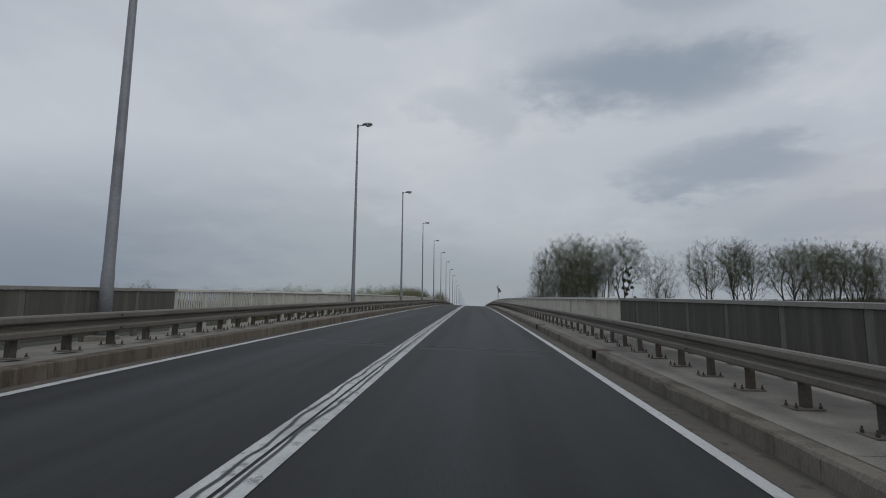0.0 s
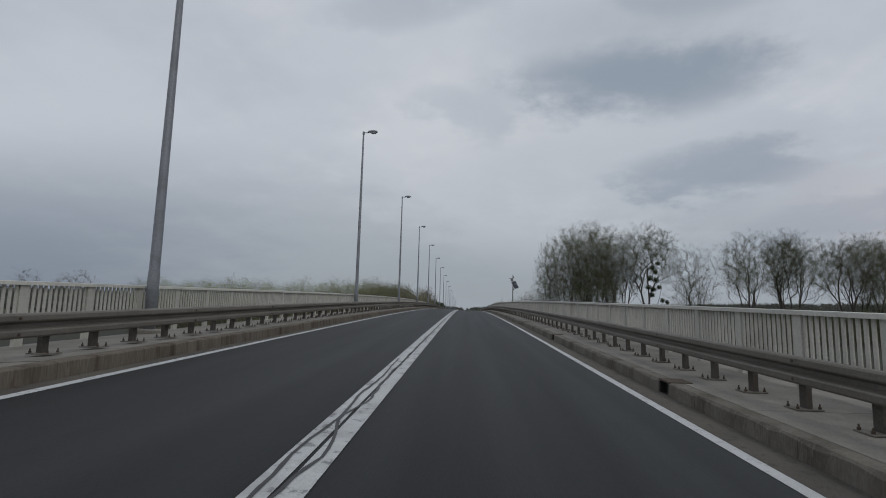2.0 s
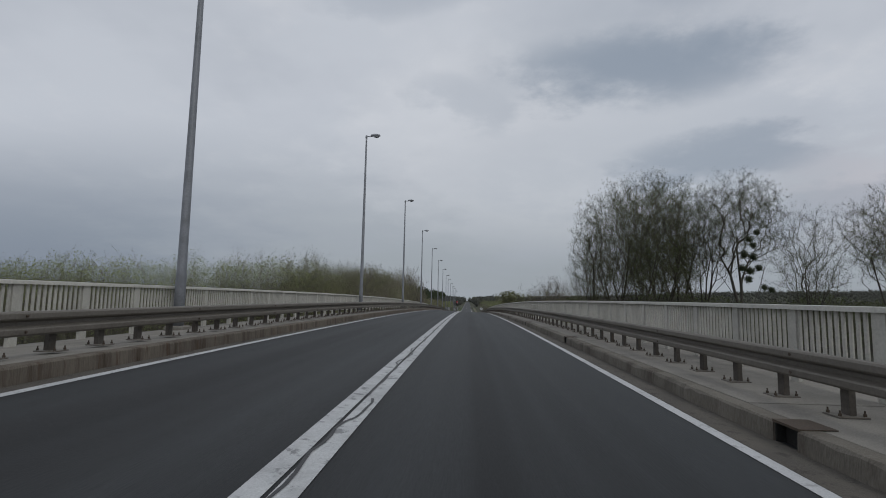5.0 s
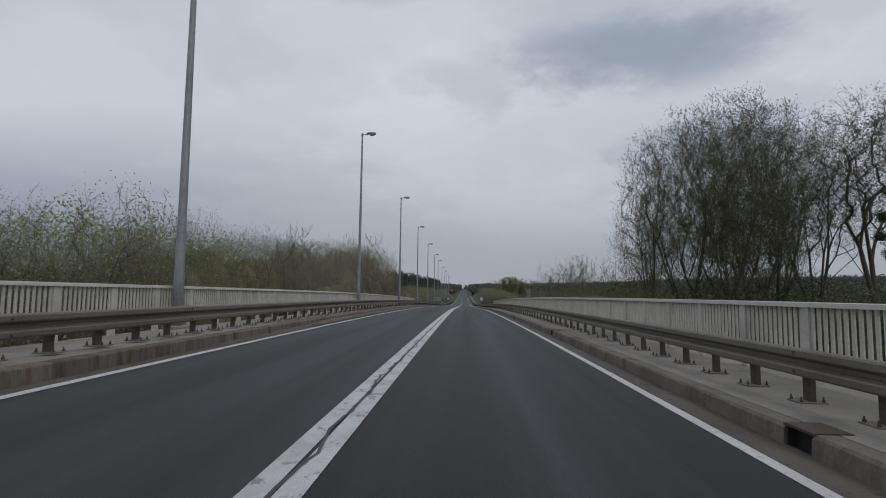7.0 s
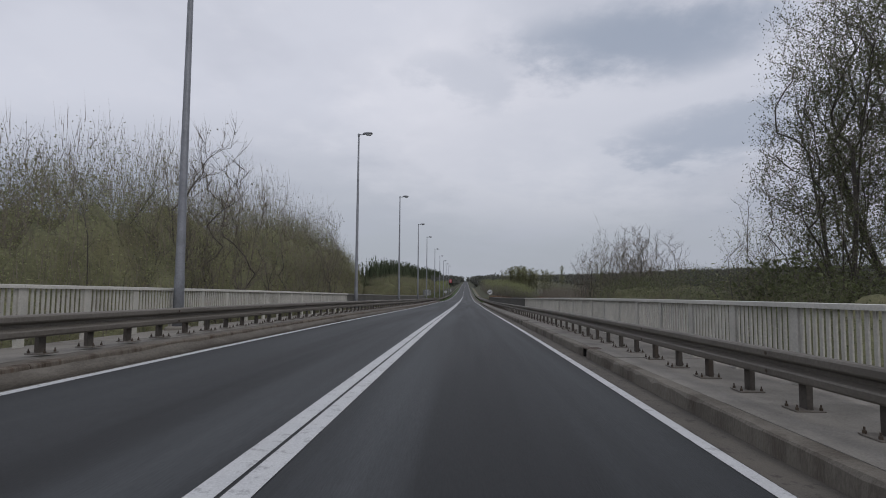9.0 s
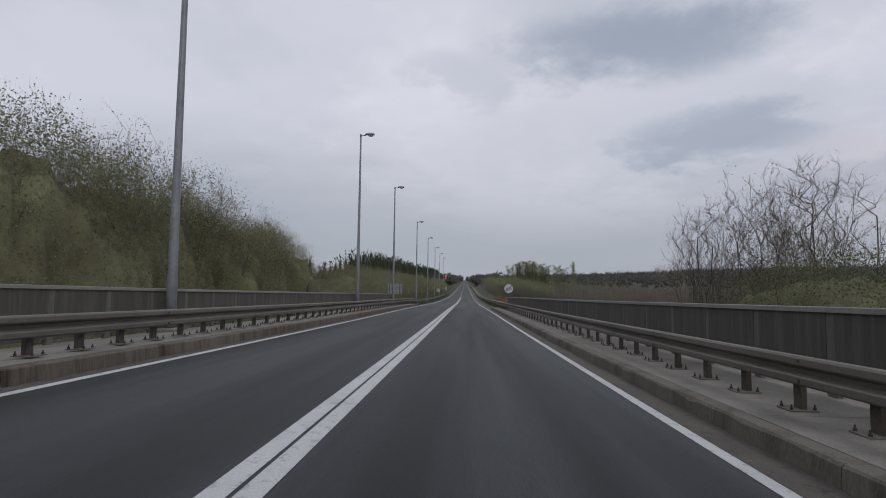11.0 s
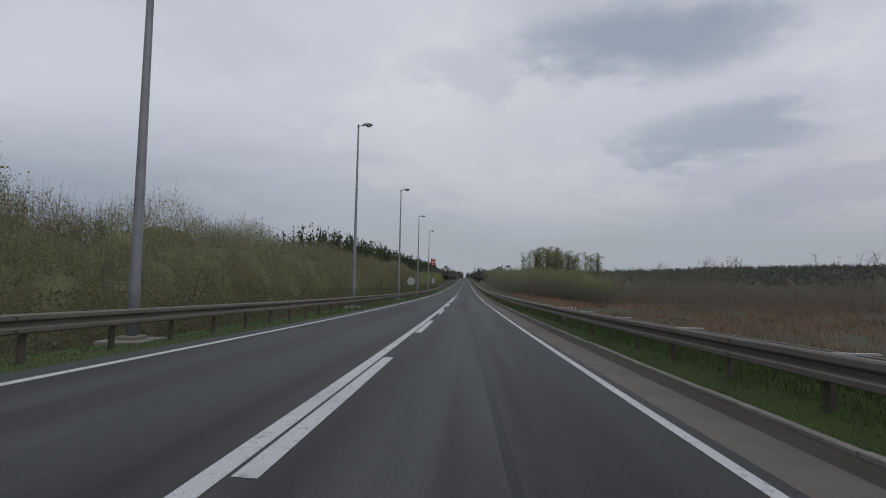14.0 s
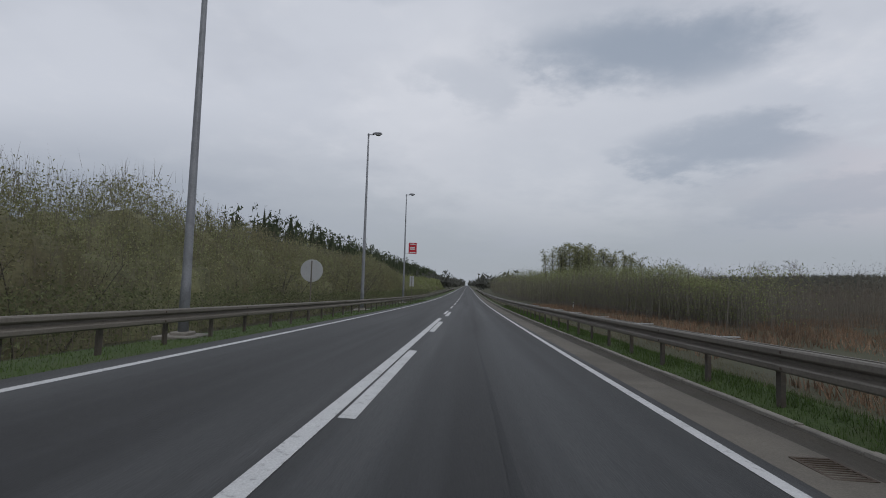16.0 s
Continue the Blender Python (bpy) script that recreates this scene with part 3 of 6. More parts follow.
def build_edges():
    kerb_right = tagged(new("kerb_2"), "worn concrete kerb with drain openings", "kerb", kind="structure")
    kerb_left = tagged(new("kerb_3"), "stained concrete kerb along the bridge verge", "kerb", kind="structure")
    cuts = [BRIDGE_START] + [c for s in SCUPPERS for c in (s - 0.18, s + 0.18)] + [END_R]
    rnd = random.Random(2)

    def kerb_run(x, top, foot, side, y0, y1, parent):
        y = y0
        while y < y1 - 0.05:
            e = min(y + 2.0, y1)
            if y1 - e < 0.6:
                e = y1
            n, v, f = 9, [], []
            for i in range(n + 1):
                yy = y + 0.004 + (e - y - 0.008) * i / n
                c = 0.012 + (0.04 * max(0.0, noise.noise((yy * 1.3, x, 2.0))) if side > 0 else 0.0) + (0.07 if side > 0 else 0.025) * max(0.0, noise.noise((yy * 4.3, x, 7.0)) - 0.12)
                o = 0.018 * noise.noise((yy * 0.8, x, 11.0)) + 0.008 * noise.noise((yy * 4.0, x, 13.0))
                prof = [(x - side * 0.025 + o, foot), (x - side * 0.005 + o, top - c * 1.5), (x + side * c + o, top), (x + side * 0.2, top), (x + side * 0.2, foot)]
                v += [(px, yy, pz + level(yy)) for px, pz in (prof[::-1] if side > 0 else prof)]
            for i in range(n):
                for q in range(5):
                    a, b = i * 5 + q, i * 5 + (q + 1) % 5
                    f.append((a, a + 5, b + 5, b))
            f += [tuple(range(5)), tuple(range(n * 5, n * 5 + 5))[::-1]]
            put("kerbstone", v, f, KERB if side > 0 else KERB_STREAKED, parent)
            y = e

    for a, b in zip(cuts[::2], cuts[1::2]):
        kerb_run(KERB_R, DECK_R, -0.40, 1, a, b, kerb_right)
    kerb_run(KERB_L, DECK_L, -0.20, -1, BRIDGE_START, END_L, kerb_left)
    # drains in the kerb
    for s in SCUPPERS:
        inlet = thing("drain_inlet", "square drain opening let into the concrete kerb, its shaded depth painted black", "drain", "kerb drains")
        # Black back and cheeks put the shade of the shallow recess into the colour.
        put("drain_box", *sweep([(KERB_R + 0.10, -0.3), (KERB_R + 0.10, DECK_R - 0.02), (KERB_R + 0.19, DECK_R - 0.02), (KERB_R + 0.19, -0.3)],
                                s - 0.175, s + 0.175, 1), BLACK, inlet)
        for e in (-0.165, 0.165):
            put("drain_cheek", *sweep([(KERB_R + 0.01, -0.3), (KERB_R + 0.01, DECK_R - 0.02), (KERB_R + 0.1, DECK_R - 0.02), (KERB_R + 0.1, -0.3)],
                                      s + e - 0.008, s + e + 0.008, 1), BLACK, inlet)
        put("cover_plate", *sweep([(KERB_R, DECK_R - 0.012), (KERB_R, DECK_R + 0.012), (KERB_R + 0.34, DECK_R + 0.012), (KERB_R + 0.34, DECK_R + 0.004),
                                   (KERB_R + 0.19, DECK_R + 0.003), (KERB_R + 0.19, DECK_R - 0.012)], s - 0.20, s + 0.20, 1), BOLT, inlet, "rusty steel cover plate")
    # verge slabs
    for side, x0, x1, top, nm in ((1, KERB_R + 0.215, 6.25, DECK_R, "pavement_1"), (-1, KERB_L - 0.215, -6.95, DECK_L, "pavement_2")):
        walkway = tagged(new(nm), "grey concrete verge slabs behind the kerb", "pavement", kind="structure")
        y, stop = BRIDGE_START, (END_R if side > 0 else END_L)
        while y < stop - 0.1:
            e = min(y + 4.0, stop)
            j = rnd.uniform(-0.004, 0.004)
            out = top if side > 0 else DECK_EDGE
            prof = [(x0, top + j), (x1, out + j), (x1, out - 0.35), (x0, top - 0.35)]
            if side > 0:
                prof = prof[::-1]
            put("slab", *sweep(prof, y + 0.008, e - 0.008, 4.0), CONCRETE, walkway)
            y = e
        top = top if side > 0 else DECK_EDGE
        tagged(put("fascia", *sweep([(x1 + side * 0.005, top - 0.03), (x1 + side * 0.18, top - 0.03), (x1 + side * 0.18, top - 0.9), (x1 + side * 0.005, top - 0.9)][::-side],
                                    BRIDGE_START, END_R if side > 0 else END_L, 6), CONCRETE), "concrete fascia of the bridge deck", "fascia", kind="structure")
    tagged(put("bridge_deck", *sweep([(6.2, -0.34), (-6.9, -0.31), (-5.2, -1.6), (4.6, -1.6)], BRIDGE_START, BRIDGE_END - 0.5, 6), CONCRETE),
           "concrete deck of the road bridge", "bridge", kind="structure")
    for y in (-20, 30, 80, 130, 180, 230):
        z = level(y) - 1.62
        v, f = lathe([(0.9, LOW - 1.5), (0.9, z - 0.4), (1.1, z)], 16, at=(-2.6, y, 0))
        v2, f2 = lathe([(0.9, LOW - 1.5), (0.9, z - 0.4), (1.1, z)], 16, at=(2.0, y, 0))
        tagged(put("bridge_pier", *joined((v, f), (v2, f2)), CONCRETE, smooth=False), "round concrete bridge piers", "pier", kind="structure")
    v, f = box(-0.35, BRIDGE_END - 1.6, -6.0, 12.6, 2.2, 6.4)
    tagged(put("bridge_abutment", v, f, CONCRETE), "concrete abutment at the bridge end", "abutment", kind="structure")


build_edges()


def build_dirt_bank():
    v, f, n = [], [], 190
    for i in range(n + 1):
        y = 160.0 + 84.0 * i / n
        e = smooth(160, 172, y) * smooth(244, 228, y)
        w = 0.03 * noise.noise((y * 0.9, 1, 0)) + 0.015 * noise.noise((y * 3.5, 2, 0))
        prof = [(-3.60 + 0.07 * e + w, CROSS * 3.56 - 0.02 + 0.03 * e), (-3.70 + 0.04 * e, 0.14 + 0.10 * e + w), (-3.79, 0.30 + 0.035 * e + 0.4 * w), (-4.02, 0.33 + 0.022 * e + 0.3 * w), (-4.25, 0.325)]
        prof += [(-4.25, 0.2), (-3.74, 0.08)]
        v += [(a, y, b + level(y)) for a, b in prof]
    for i in range(n):
        for j in range(7):
            p, q = i * 7 + j, i * 7 + (j + 1) % 7
            f.append((p, q, q + 7, p + 7))
    f += [tuple(range(7))[::-1], tuple(range(n * 7, n * 7 + 7))]
    tagged(put("dirt_bank", v, f, GRIT, smooth=True), "grey-brown dirt and grit washed up against the worn kerb", "dirt bank", kind="structure")


build_dirt_bank()


# ---- railings ----
def build_railing(side, x, top, deck):
    w0, w1 = (15.2, 232.5) if side > 0 else (13.2, 227.8)
    rail = tagged(new("railing_1" if side > 0 else "railing_2"),
                  "steel bridge railing of close white slats, covered with dull dark sheets at its ends", "railing", kind="structure")
    end = 292.3 if side > 0 else 291.3
    pitch = 1.56
    for y0, y1, mat in ((BRIDGE_START, w0, GREY), (w0, w1, WHITE), (w1, end, GREY)):
        n = max(1, round((y1 - y0) / pitch))
        step = (y1 - y0) / n
        for i in range(0, n, 2):
            a, b = y0 + i * step, y0 + min(n, i + 2) * step
            put("top_rail", *sweep([(x - 0.075, top - 0.07), (x - 0.075, top - 0.008), (x - 0.06, top), (x + 0.06, top), (x + 0.075, top - 0.008),
                                    (x + 0.075, top - 0.07)], a, b - 0.006, 2), CAP if mat is WHITE else CAP_GREY, rail)
            put("bottom_rail", *sweep([(x - 0.03, deck + 0.20), (x - 0.03, deck + 0.26), (x + 0.03, deck + 0.26), (x + 0.03, deck + 0.20)], a, b, 2), mat, rail)
        if mat is GREY:
            for i in range(n):
                a, b = y0 + i * step, y0 + (i + 1) * step
                put("cover_sheet", *sweep([(x - side * 0.042, deck + 0.12), (x - side * 0.036, deck + 0.12), (x - side * 0.036, top - 0.075), (x - side * 0.042, top - 0.075)][::-side],
                                            a + 0.07, b - 0.07, 2), SHEET, rail)
        slats = []
        for i in range(n + 1):
            yp = y0 + i * step
            zz = level(yp)
            if i == n and y1 < end:
                break
            put("post", *box(x, yp, zz + (top + deck) / 2 - 0.025, 0.07, 0.17, top - deck - 0.05), mat, rail)
            if i == n:
                break
            m = 12
            for j in range(m):
                ys = yp + step * (j + 1) / (m + 1)
                slats.append((ys, level(ys)))
        near = [s for s in slats if (40 < s[0] < 62)] if side > 0 else [s for s in slats if 66 < s[0] < 88]
        rest = [s for s in slats if s not in near]
        for ys, zz in near:
            put("slat", *box(x, ys, zz + (top + deck) / 2 + 0.09, 0.024, 0.05, top - deck - 0.30), mat, rail)
        pieces = [box(x, ys, zz + (top + deck) / 2 + 0.09, 0.024, 0.05, top - deck - 0.30) for ys, zz in rest]
        tagged(put("slats", *joined(*pieces), mat, rail), kind="stuff")


build_railing(1, 5.95, 1.15, DECK_R)
build_railing(-1, -6.6, 1.33, DECK_EDGE)

# ---- guard rails ----
WAVE = [(0.025, 0.158), (-0.02, 0.15), (-0.04, 0.128), (-0.042, 0.07), (-0.03, 0.052), (0.045, 0.022), (0.045, -0.022), (-0.03, -0.052),
        (-0.042, -0.07), (-0.04, -0.128), (-0.02, -0.15), (0.025, -0.158)]


def build_guard_rail(side):
    mid = {1: 0.49, -1: 0.74}[side]
    rail = tagged(new("guard_rail_1" if side > 0 else "guard_rail_2"),
                  "weathered galvanised corrugated guard rail on short steel posts", "guard rail", kind="structure")
    deck = DECK_R if side > 0 else DECK_L

    def mid_at(y):
        return mid + (0.033 if side > 0 else -0.16) * smooth(292, 306, y)

    front = [(side * a, b) for a, b in WAVE]
    back = [(side * (a + 0.012), b * 0.985) for a, b in WAVE[::-1]]
    prof = front + back
    if side > 0:
        prof = prof[::-1]
    y = BRIDGE_START
    lap = 0
    while y < 640:
        e = y + 4.0
        n, k = 2, len(prof)
        v, f = [], []
        for i in range(n + 1):
            yy = y + (e + 0.12 - y) * i / n
            v += [(px + rail_x(side, yy) - side * 0.004 * lap, yy, pz + mid_at(yy) + level(yy)) for px, pz in prof]
        for i in range(n):
            for j in range(k):
                a, b = i * k + j, i * k + (j + 1) % k
                f.append((a, a + k, b + k, b))
        put("beam", v, f, ZINC, rail)
        if y < 560:
            yb = y + 0.06
            for dz in (-0.1, 0.1):
                put("splice_bolt", *lathe([(0.02, 0.0), (0.02, 0.012), (0.008, 0.02)], 6, "x",
                                          (rail_x(side, yb) - side * 0.052, yb, mid_at(yb) + level(yb) + dz)), BOLT, rail)
        lap = 1 - lap
        y = e
    # posts on the bridge, bolted down
    post_me = plate_me = bolt_me = None
    y, pitch = (1.418, 1.038) if side > 0 else (0.861, 0.9015)
    while y < (END_R if side > 0 else END_L) - 0.3:
        px = rail_x(side, y) + side * 0.10
        hgt = mid - deck + 0.10
        if post_me is None:
            pv, pf = joined(box(0, 0, hgt / 2, 0.008, 0.12, hgt), box(0.03 * side, -0.056, hgt / 2, 0.06, 0.008, hgt), box(0.03 * side, 0.056, hgt / 2, 0.06, 0.008, hgt))
            post_me = mesh_of("post", pv, pf, RAIL_POST)
            plate_me = mesh_of("base_plate", *box(0, 0, 0.01, 0.30, 0.24, 0.018, 0.004), ZINC)
            bolt_me = mesh_of("anchor_bolts", *joined(*[lathe([(0.018, 0.018), (0.018, 0.045), (0.009, 0.046), (0.009, 0.075)], 6, at=(i, j, 0))
                                                        for i in (-0.12, 0.12) for j in (-0.085, 0.085)]), BOLT)
        p = new("post", post_me)
        p.location = (px, y, level(y) + deck)
        p.parent = rail
        q = new("base_plate", plate_me)
        q.parent = p
        r = new("anchor_bolts", bolt_me)
        r.parent = p
        y += pitch
    # driven posts beside the open road, with spacers to a second rail behind
    y = 294.4
    k = 0
    while y < 600:
        px = rail_x(side, y) + side * (0.16 if k % 2 == 0 or side < 0 else 0.16)
        zt = level(y) + mid_at(y) + 0.10
        put("post", *box(px, y, zt - 0.55, 0.06, 0.11, 1.1), RAIL_POST, rail)
        if side > 0 and k % 2 == 0:
            put("spacer", *box(px + 0.24, y + 0.02, zt + 0.02, 0.62, 0.05, 0.02), SIGN_BACK, rail, "pale flat steel spacer arm")
        y += 2.0
        k += 1
    if side > 0:
        put("back_rail", *sweep([(0.80, mid - 0.02), (0.86, mid - 0.02), (0.86, mid + 0.10), (0.80, mid + 0.10)], 297, 600, 4,
                                shift=lambda yy: rail_x(1, yy)), ZINC, rail)


build_guard_rail(1)
build_guard_rail(-1)

# ---- street lamps ----
LAMP_Y = [10.23, 32.08, 53.66, 75.77, 97.4, 118.67, 140.59, 162.92, 185.12, 207.38, 229.08, 251.4, 273.87, 291.43, 316.21, 339.19, 362.53, 385.06, 407.92]
LAMP_X = -6.29


def build_lamp(base, top):
    lamp = thing("street_lamp", "tall tapered grey steel street lamp with one short-armed head", "street lamp", "street lamps")
    hgt = top - base
    put("pole", *lathe([(0.135, 0.0), (0.128, 1.5), (0.118, 1.56), (0.055, hgt), (0.03, hgt + 0.04)], 10), POLE, lamp, smooth=True)
    put("base_flange", *box(0, 0, 0.09, 0.46, 0.46, 0.18, 0.03), CONCRETE, lamp)
    put("cap", *lathe([(0.075, hgt - 0.12), (0.08, hgt), (0.06, hgt + 0.08)], 8), POLE, lamp)
    put("arm", *lathe([(0.03, 0.0), (0.03, 0.36)], 8, "x", (0.04, 0, hgt + 0.0)), POLE, lamp)
    v, f = [], []
    rings = [(0.30, 0.05, 0.05), (0.36, 0.10, 0.10), (0.55, 0.14, 0.135), (0.8, 0.15, 0.14), (0.95, 0.12, 0.10), (1.0, 0.05, 0.04)]
    n = 10
    for xx, wy, wz in rings:
        for i in range(n):
            a = math.pi * 2 * i / n
            zz = math.sin(a)
            v.append((xx, wy * math.cos(a), hgt + 0.06 + (wz * zz if zz > 0 else 0.05 * zz)))
    for r in range(len(rings) - 1):
        for i in range(n):
            f.append((r * n + i, r * n + (i + 1) % n, (r + 1) * n + (i + 1) % n, (r + 1) * n + i))
    f += [tuple(range(n))[::-1], tuple(range((len(rings) - 1) * n, len(rings) * n))]
    head = put("head", v, f, LAMP, lamp, smooth=True)
    bowl = [(0.13, 0.0), (0.125, -0.05), (0.09, -0.10), (0.03, -0.125)]
    bv, bf = lathe(bowl, 12)
    put("bowl", [(0.72 + px * 1.6, py, hgt + 0.03 + pz) for px, py, pz in bv], bf, BOWL, head, "cloudy plastic lamp bowl", smooth=True)
    return lamp


deck_lamp = road_lamp = None
for y in [LAMP_Y[0] - 22.0] + LAMP_Y:
    if y < 291.0:
        if deck_lamp is None:
            deck_lamp = build_lamp(0.13, 12.72)
            deck_lamp.location = (LAMP_X, y, level(y) + 0.13)
        else:
            copy_thing(deck_lamp, pose(LAMP_X, y, level(y) + 0.13))
    else:
        if road_lamp is None:
            road_lamp = build_lamp(-0.13, 12.72)
            put("foundation", *box(0, 0, -0.26, 1.05, 1.05, 0.70, 0.02), CONCRETE, road_lamp, "pale square concrete foundation")
            road_lamp.location = (LAMP_X, y, level(y) - 0.13)
        else:
            copy_thing(road_lamp, pose(LAMP_X, y, level(y) - 0.13))


# ---- signs, mast ----
def disc(r, y0, y1, n=40):
    return lathe([(r, y0), (r, y1)], n, "y")


def build_end_sign(x, y, z):
    ground = level(y) - 0.35
    sign = thing("traffic_sign", "round white end-of-no-overtaking sign with two black cars", "traffic sign", at=(x, y, z))
    put("post", *lathe([(0.03, ground - z - 0.3), (0.03, 0.3)], 10, at=(0, 0.05, 0)), ZINC, sign)
    plate = put("plate", *disc(0.51, -0.012, 0.012), SIGN_WHITE, sign)
    v, f = [], []
    n = 48
    for i in range(n):
        a = 2 * math.pi * i / n
        v += [(0.515 * math.cos(a), -0.02, 0.515 * math.sin(a)), (0.492 * math.cos(a), -0.02, 0.492 * math.sin(a)),
              (0.515 * math.cos(a), 0.02, 0.515 * math.sin(a)), (0.492 * math.cos(a), 0.02, 0.492 * math.sin(a))]
    for i in range(n):
        a, b = 4 * i, 4 * ((i + 1) % n)
        f += [(a, b, b + 1, a + 1), (a + 2, a + 3, b + 3, b + 2), (a, a + 2, b + 2, b), (a + 1, b + 1, b + 3, a + 3)]
    put("rim", v, f, SIGN_BLACK, plate, "thin black rim")
    for cx in (-0.18, 0.19):
        put("car_symbol", *joined(box(cx, -0.016, -0.03, 0.27, 0.006, 0.075), box(cx, -0.016, 0.085, 0.20, 0.006, 0.012),
                                  ([(cx - 0.13, -0.019, 0.0), (cx - 0.115, -0.019, 0.0), (cx - 0.085, -0.019, 0.09), (cx - 0.1, -0.019, 0.09)], [(0, 1, 2, 3)]),
                                  ([(cx + 0.115, -0.019, 0.0), (cx + 0.13, -0.019, 0.0), (cx + 0.1, -0.019, 0.09), (cx + 0.085, -0.019, 0.09)], [(0, 1, 2, 3)]),
                                  box(cx - 0.1, -0.016, -0.09, 0.05, 0.006, 0.05), box(cx + 0.1, -0.016, -0.09, 0.05, 0.006, 0.05)), SIGN_BLACK, plate, "black car symbol")
    for k in range(5):
        o = (k - 2) * 0.034
        a = math.radians(45)
        ex, ez = math.cos(a), math.sin(a)
        nx, nz = -ez, ex
        half = math.sqrt(0.49 ** 2 - o * o)
        w = 0.007
        p = [(nx * (o + s) + ex * h, -0.0165 - 0.0005 * k, nz * (o + s) + ez * h) for s, h in ((-w, -half), (w, -half), (w, half), (-w, half))]
        put("stripe", p, [(0, 1, 2, 3)], SIGN_BLACK, plate)


def build_board_back(x0, x1, y, z0, z1):
    board = thing("sign_board", "back of a ribbed grey aluminium road sign board on two posts", "sign board", at=((x0 + x1) / 2, y, z0))
    w, hgt = x1 - x0, z1 - z0
    put("panel", *box(0, 0.05, hgt / 2, w, 0.02, hgt), SIGN_BACK, board)
    for k in range(9):
        put("rib", *box(0, 0.025, hgt * k / 8, w, 0.035, 0.022), SIGN_BACK, board)
        if k < 8:
            # A thin black bar paints the shade in each hollow between ribs.
            put("groove", *box(0, 0.036, hgt * k / 8 + 0.024, w * 0.99, 0.010, 0.022), SIGN_BLACK, board)
    ground = level(y) + 0.0 - z0
    for px in (-w / 2 + 0.2, w / 2 - 0.27):
        put("post", *lathe([(0.035, ground - 1.0), (0.035, hgt + 0.03)], 10, at=(px, -0.03, 0)), ZINC, board)
        for zz in (0.12, hgt - 0.12):
            put("clamp", *box(px, -0.02, zz, 0.10, 0.09, 0.04), ZINC, board)


def build_round_back(x, y, z):
    sign = thing("traffic_sign", "round grey back of a road sign on a thin post", "traffic sign", at=(x, y, z))
    put("plate", *disc(0.5, -0.01, 0.012), SIGN_BACK, sign)
    put("rim", *lathe([(0.5, -0.03), (0.515, -0.03), (0.515, 0.02), (0.5, 0.02)], 36, "y"), SIGN_BACK, sign)
    put("post", *lathe([(0.03, level(y) - z - 0.3), (0.03, 0.45)], 10, at=(0, -0.045, 0)), ZINC, sign)


def build_banner(x, y, z):
    sign = thing("banner_sign", "red advertising banner with white lettering bars on a lamp pole", "banner", at=(x, y, z))
    put("panel", *box(0, 0, 0, 0.95, 0.02, 1.3), SIGN_RED, sign)
    for zz, w, hh in ((0.48, 0.7, 0.10), (0.08, 0.55, 0.12), (-0.1, 0.6, 0.12), (-0.5, 0.7, 0.09)):
        put("lettering_bar", *box(0, -0.013, zz, w, 0.006, hh), SIGN_WHITE, sign)
    for zz in (-0.62, 0.62):
        put("bracket", *lathe([(0.015, -0.6), (0.015, 0.45)], 6, "x", (-0.35, 0.0, zz)), ZINC, sign)


def build_white_board(x, y, z):
    sign = thing("sign_board", "small upright pale sign back on a post", "sign board", at=(x, y, z))
    put("panel", *box(0, 0, 0, 0.5, 0.02, 1.2), SIGN_BACK, sign)
    put("post", *lathe([(0.03, level(y) - z - 0.3), (0.03, 0.6)], 8, at=(0, -0.04, 0)), ZINC, sign)


build_end_sign(6.2, 294.6, 0.42)
build_board_back(-7.2, -5.6, 293.5, -0.3, 0.8)
build_round_back(-5.9, 372.0, -1.55)
build_banner(-5.35, 407.92, 2.2)
build_white_board(-5.2, 406.8, -1.7)


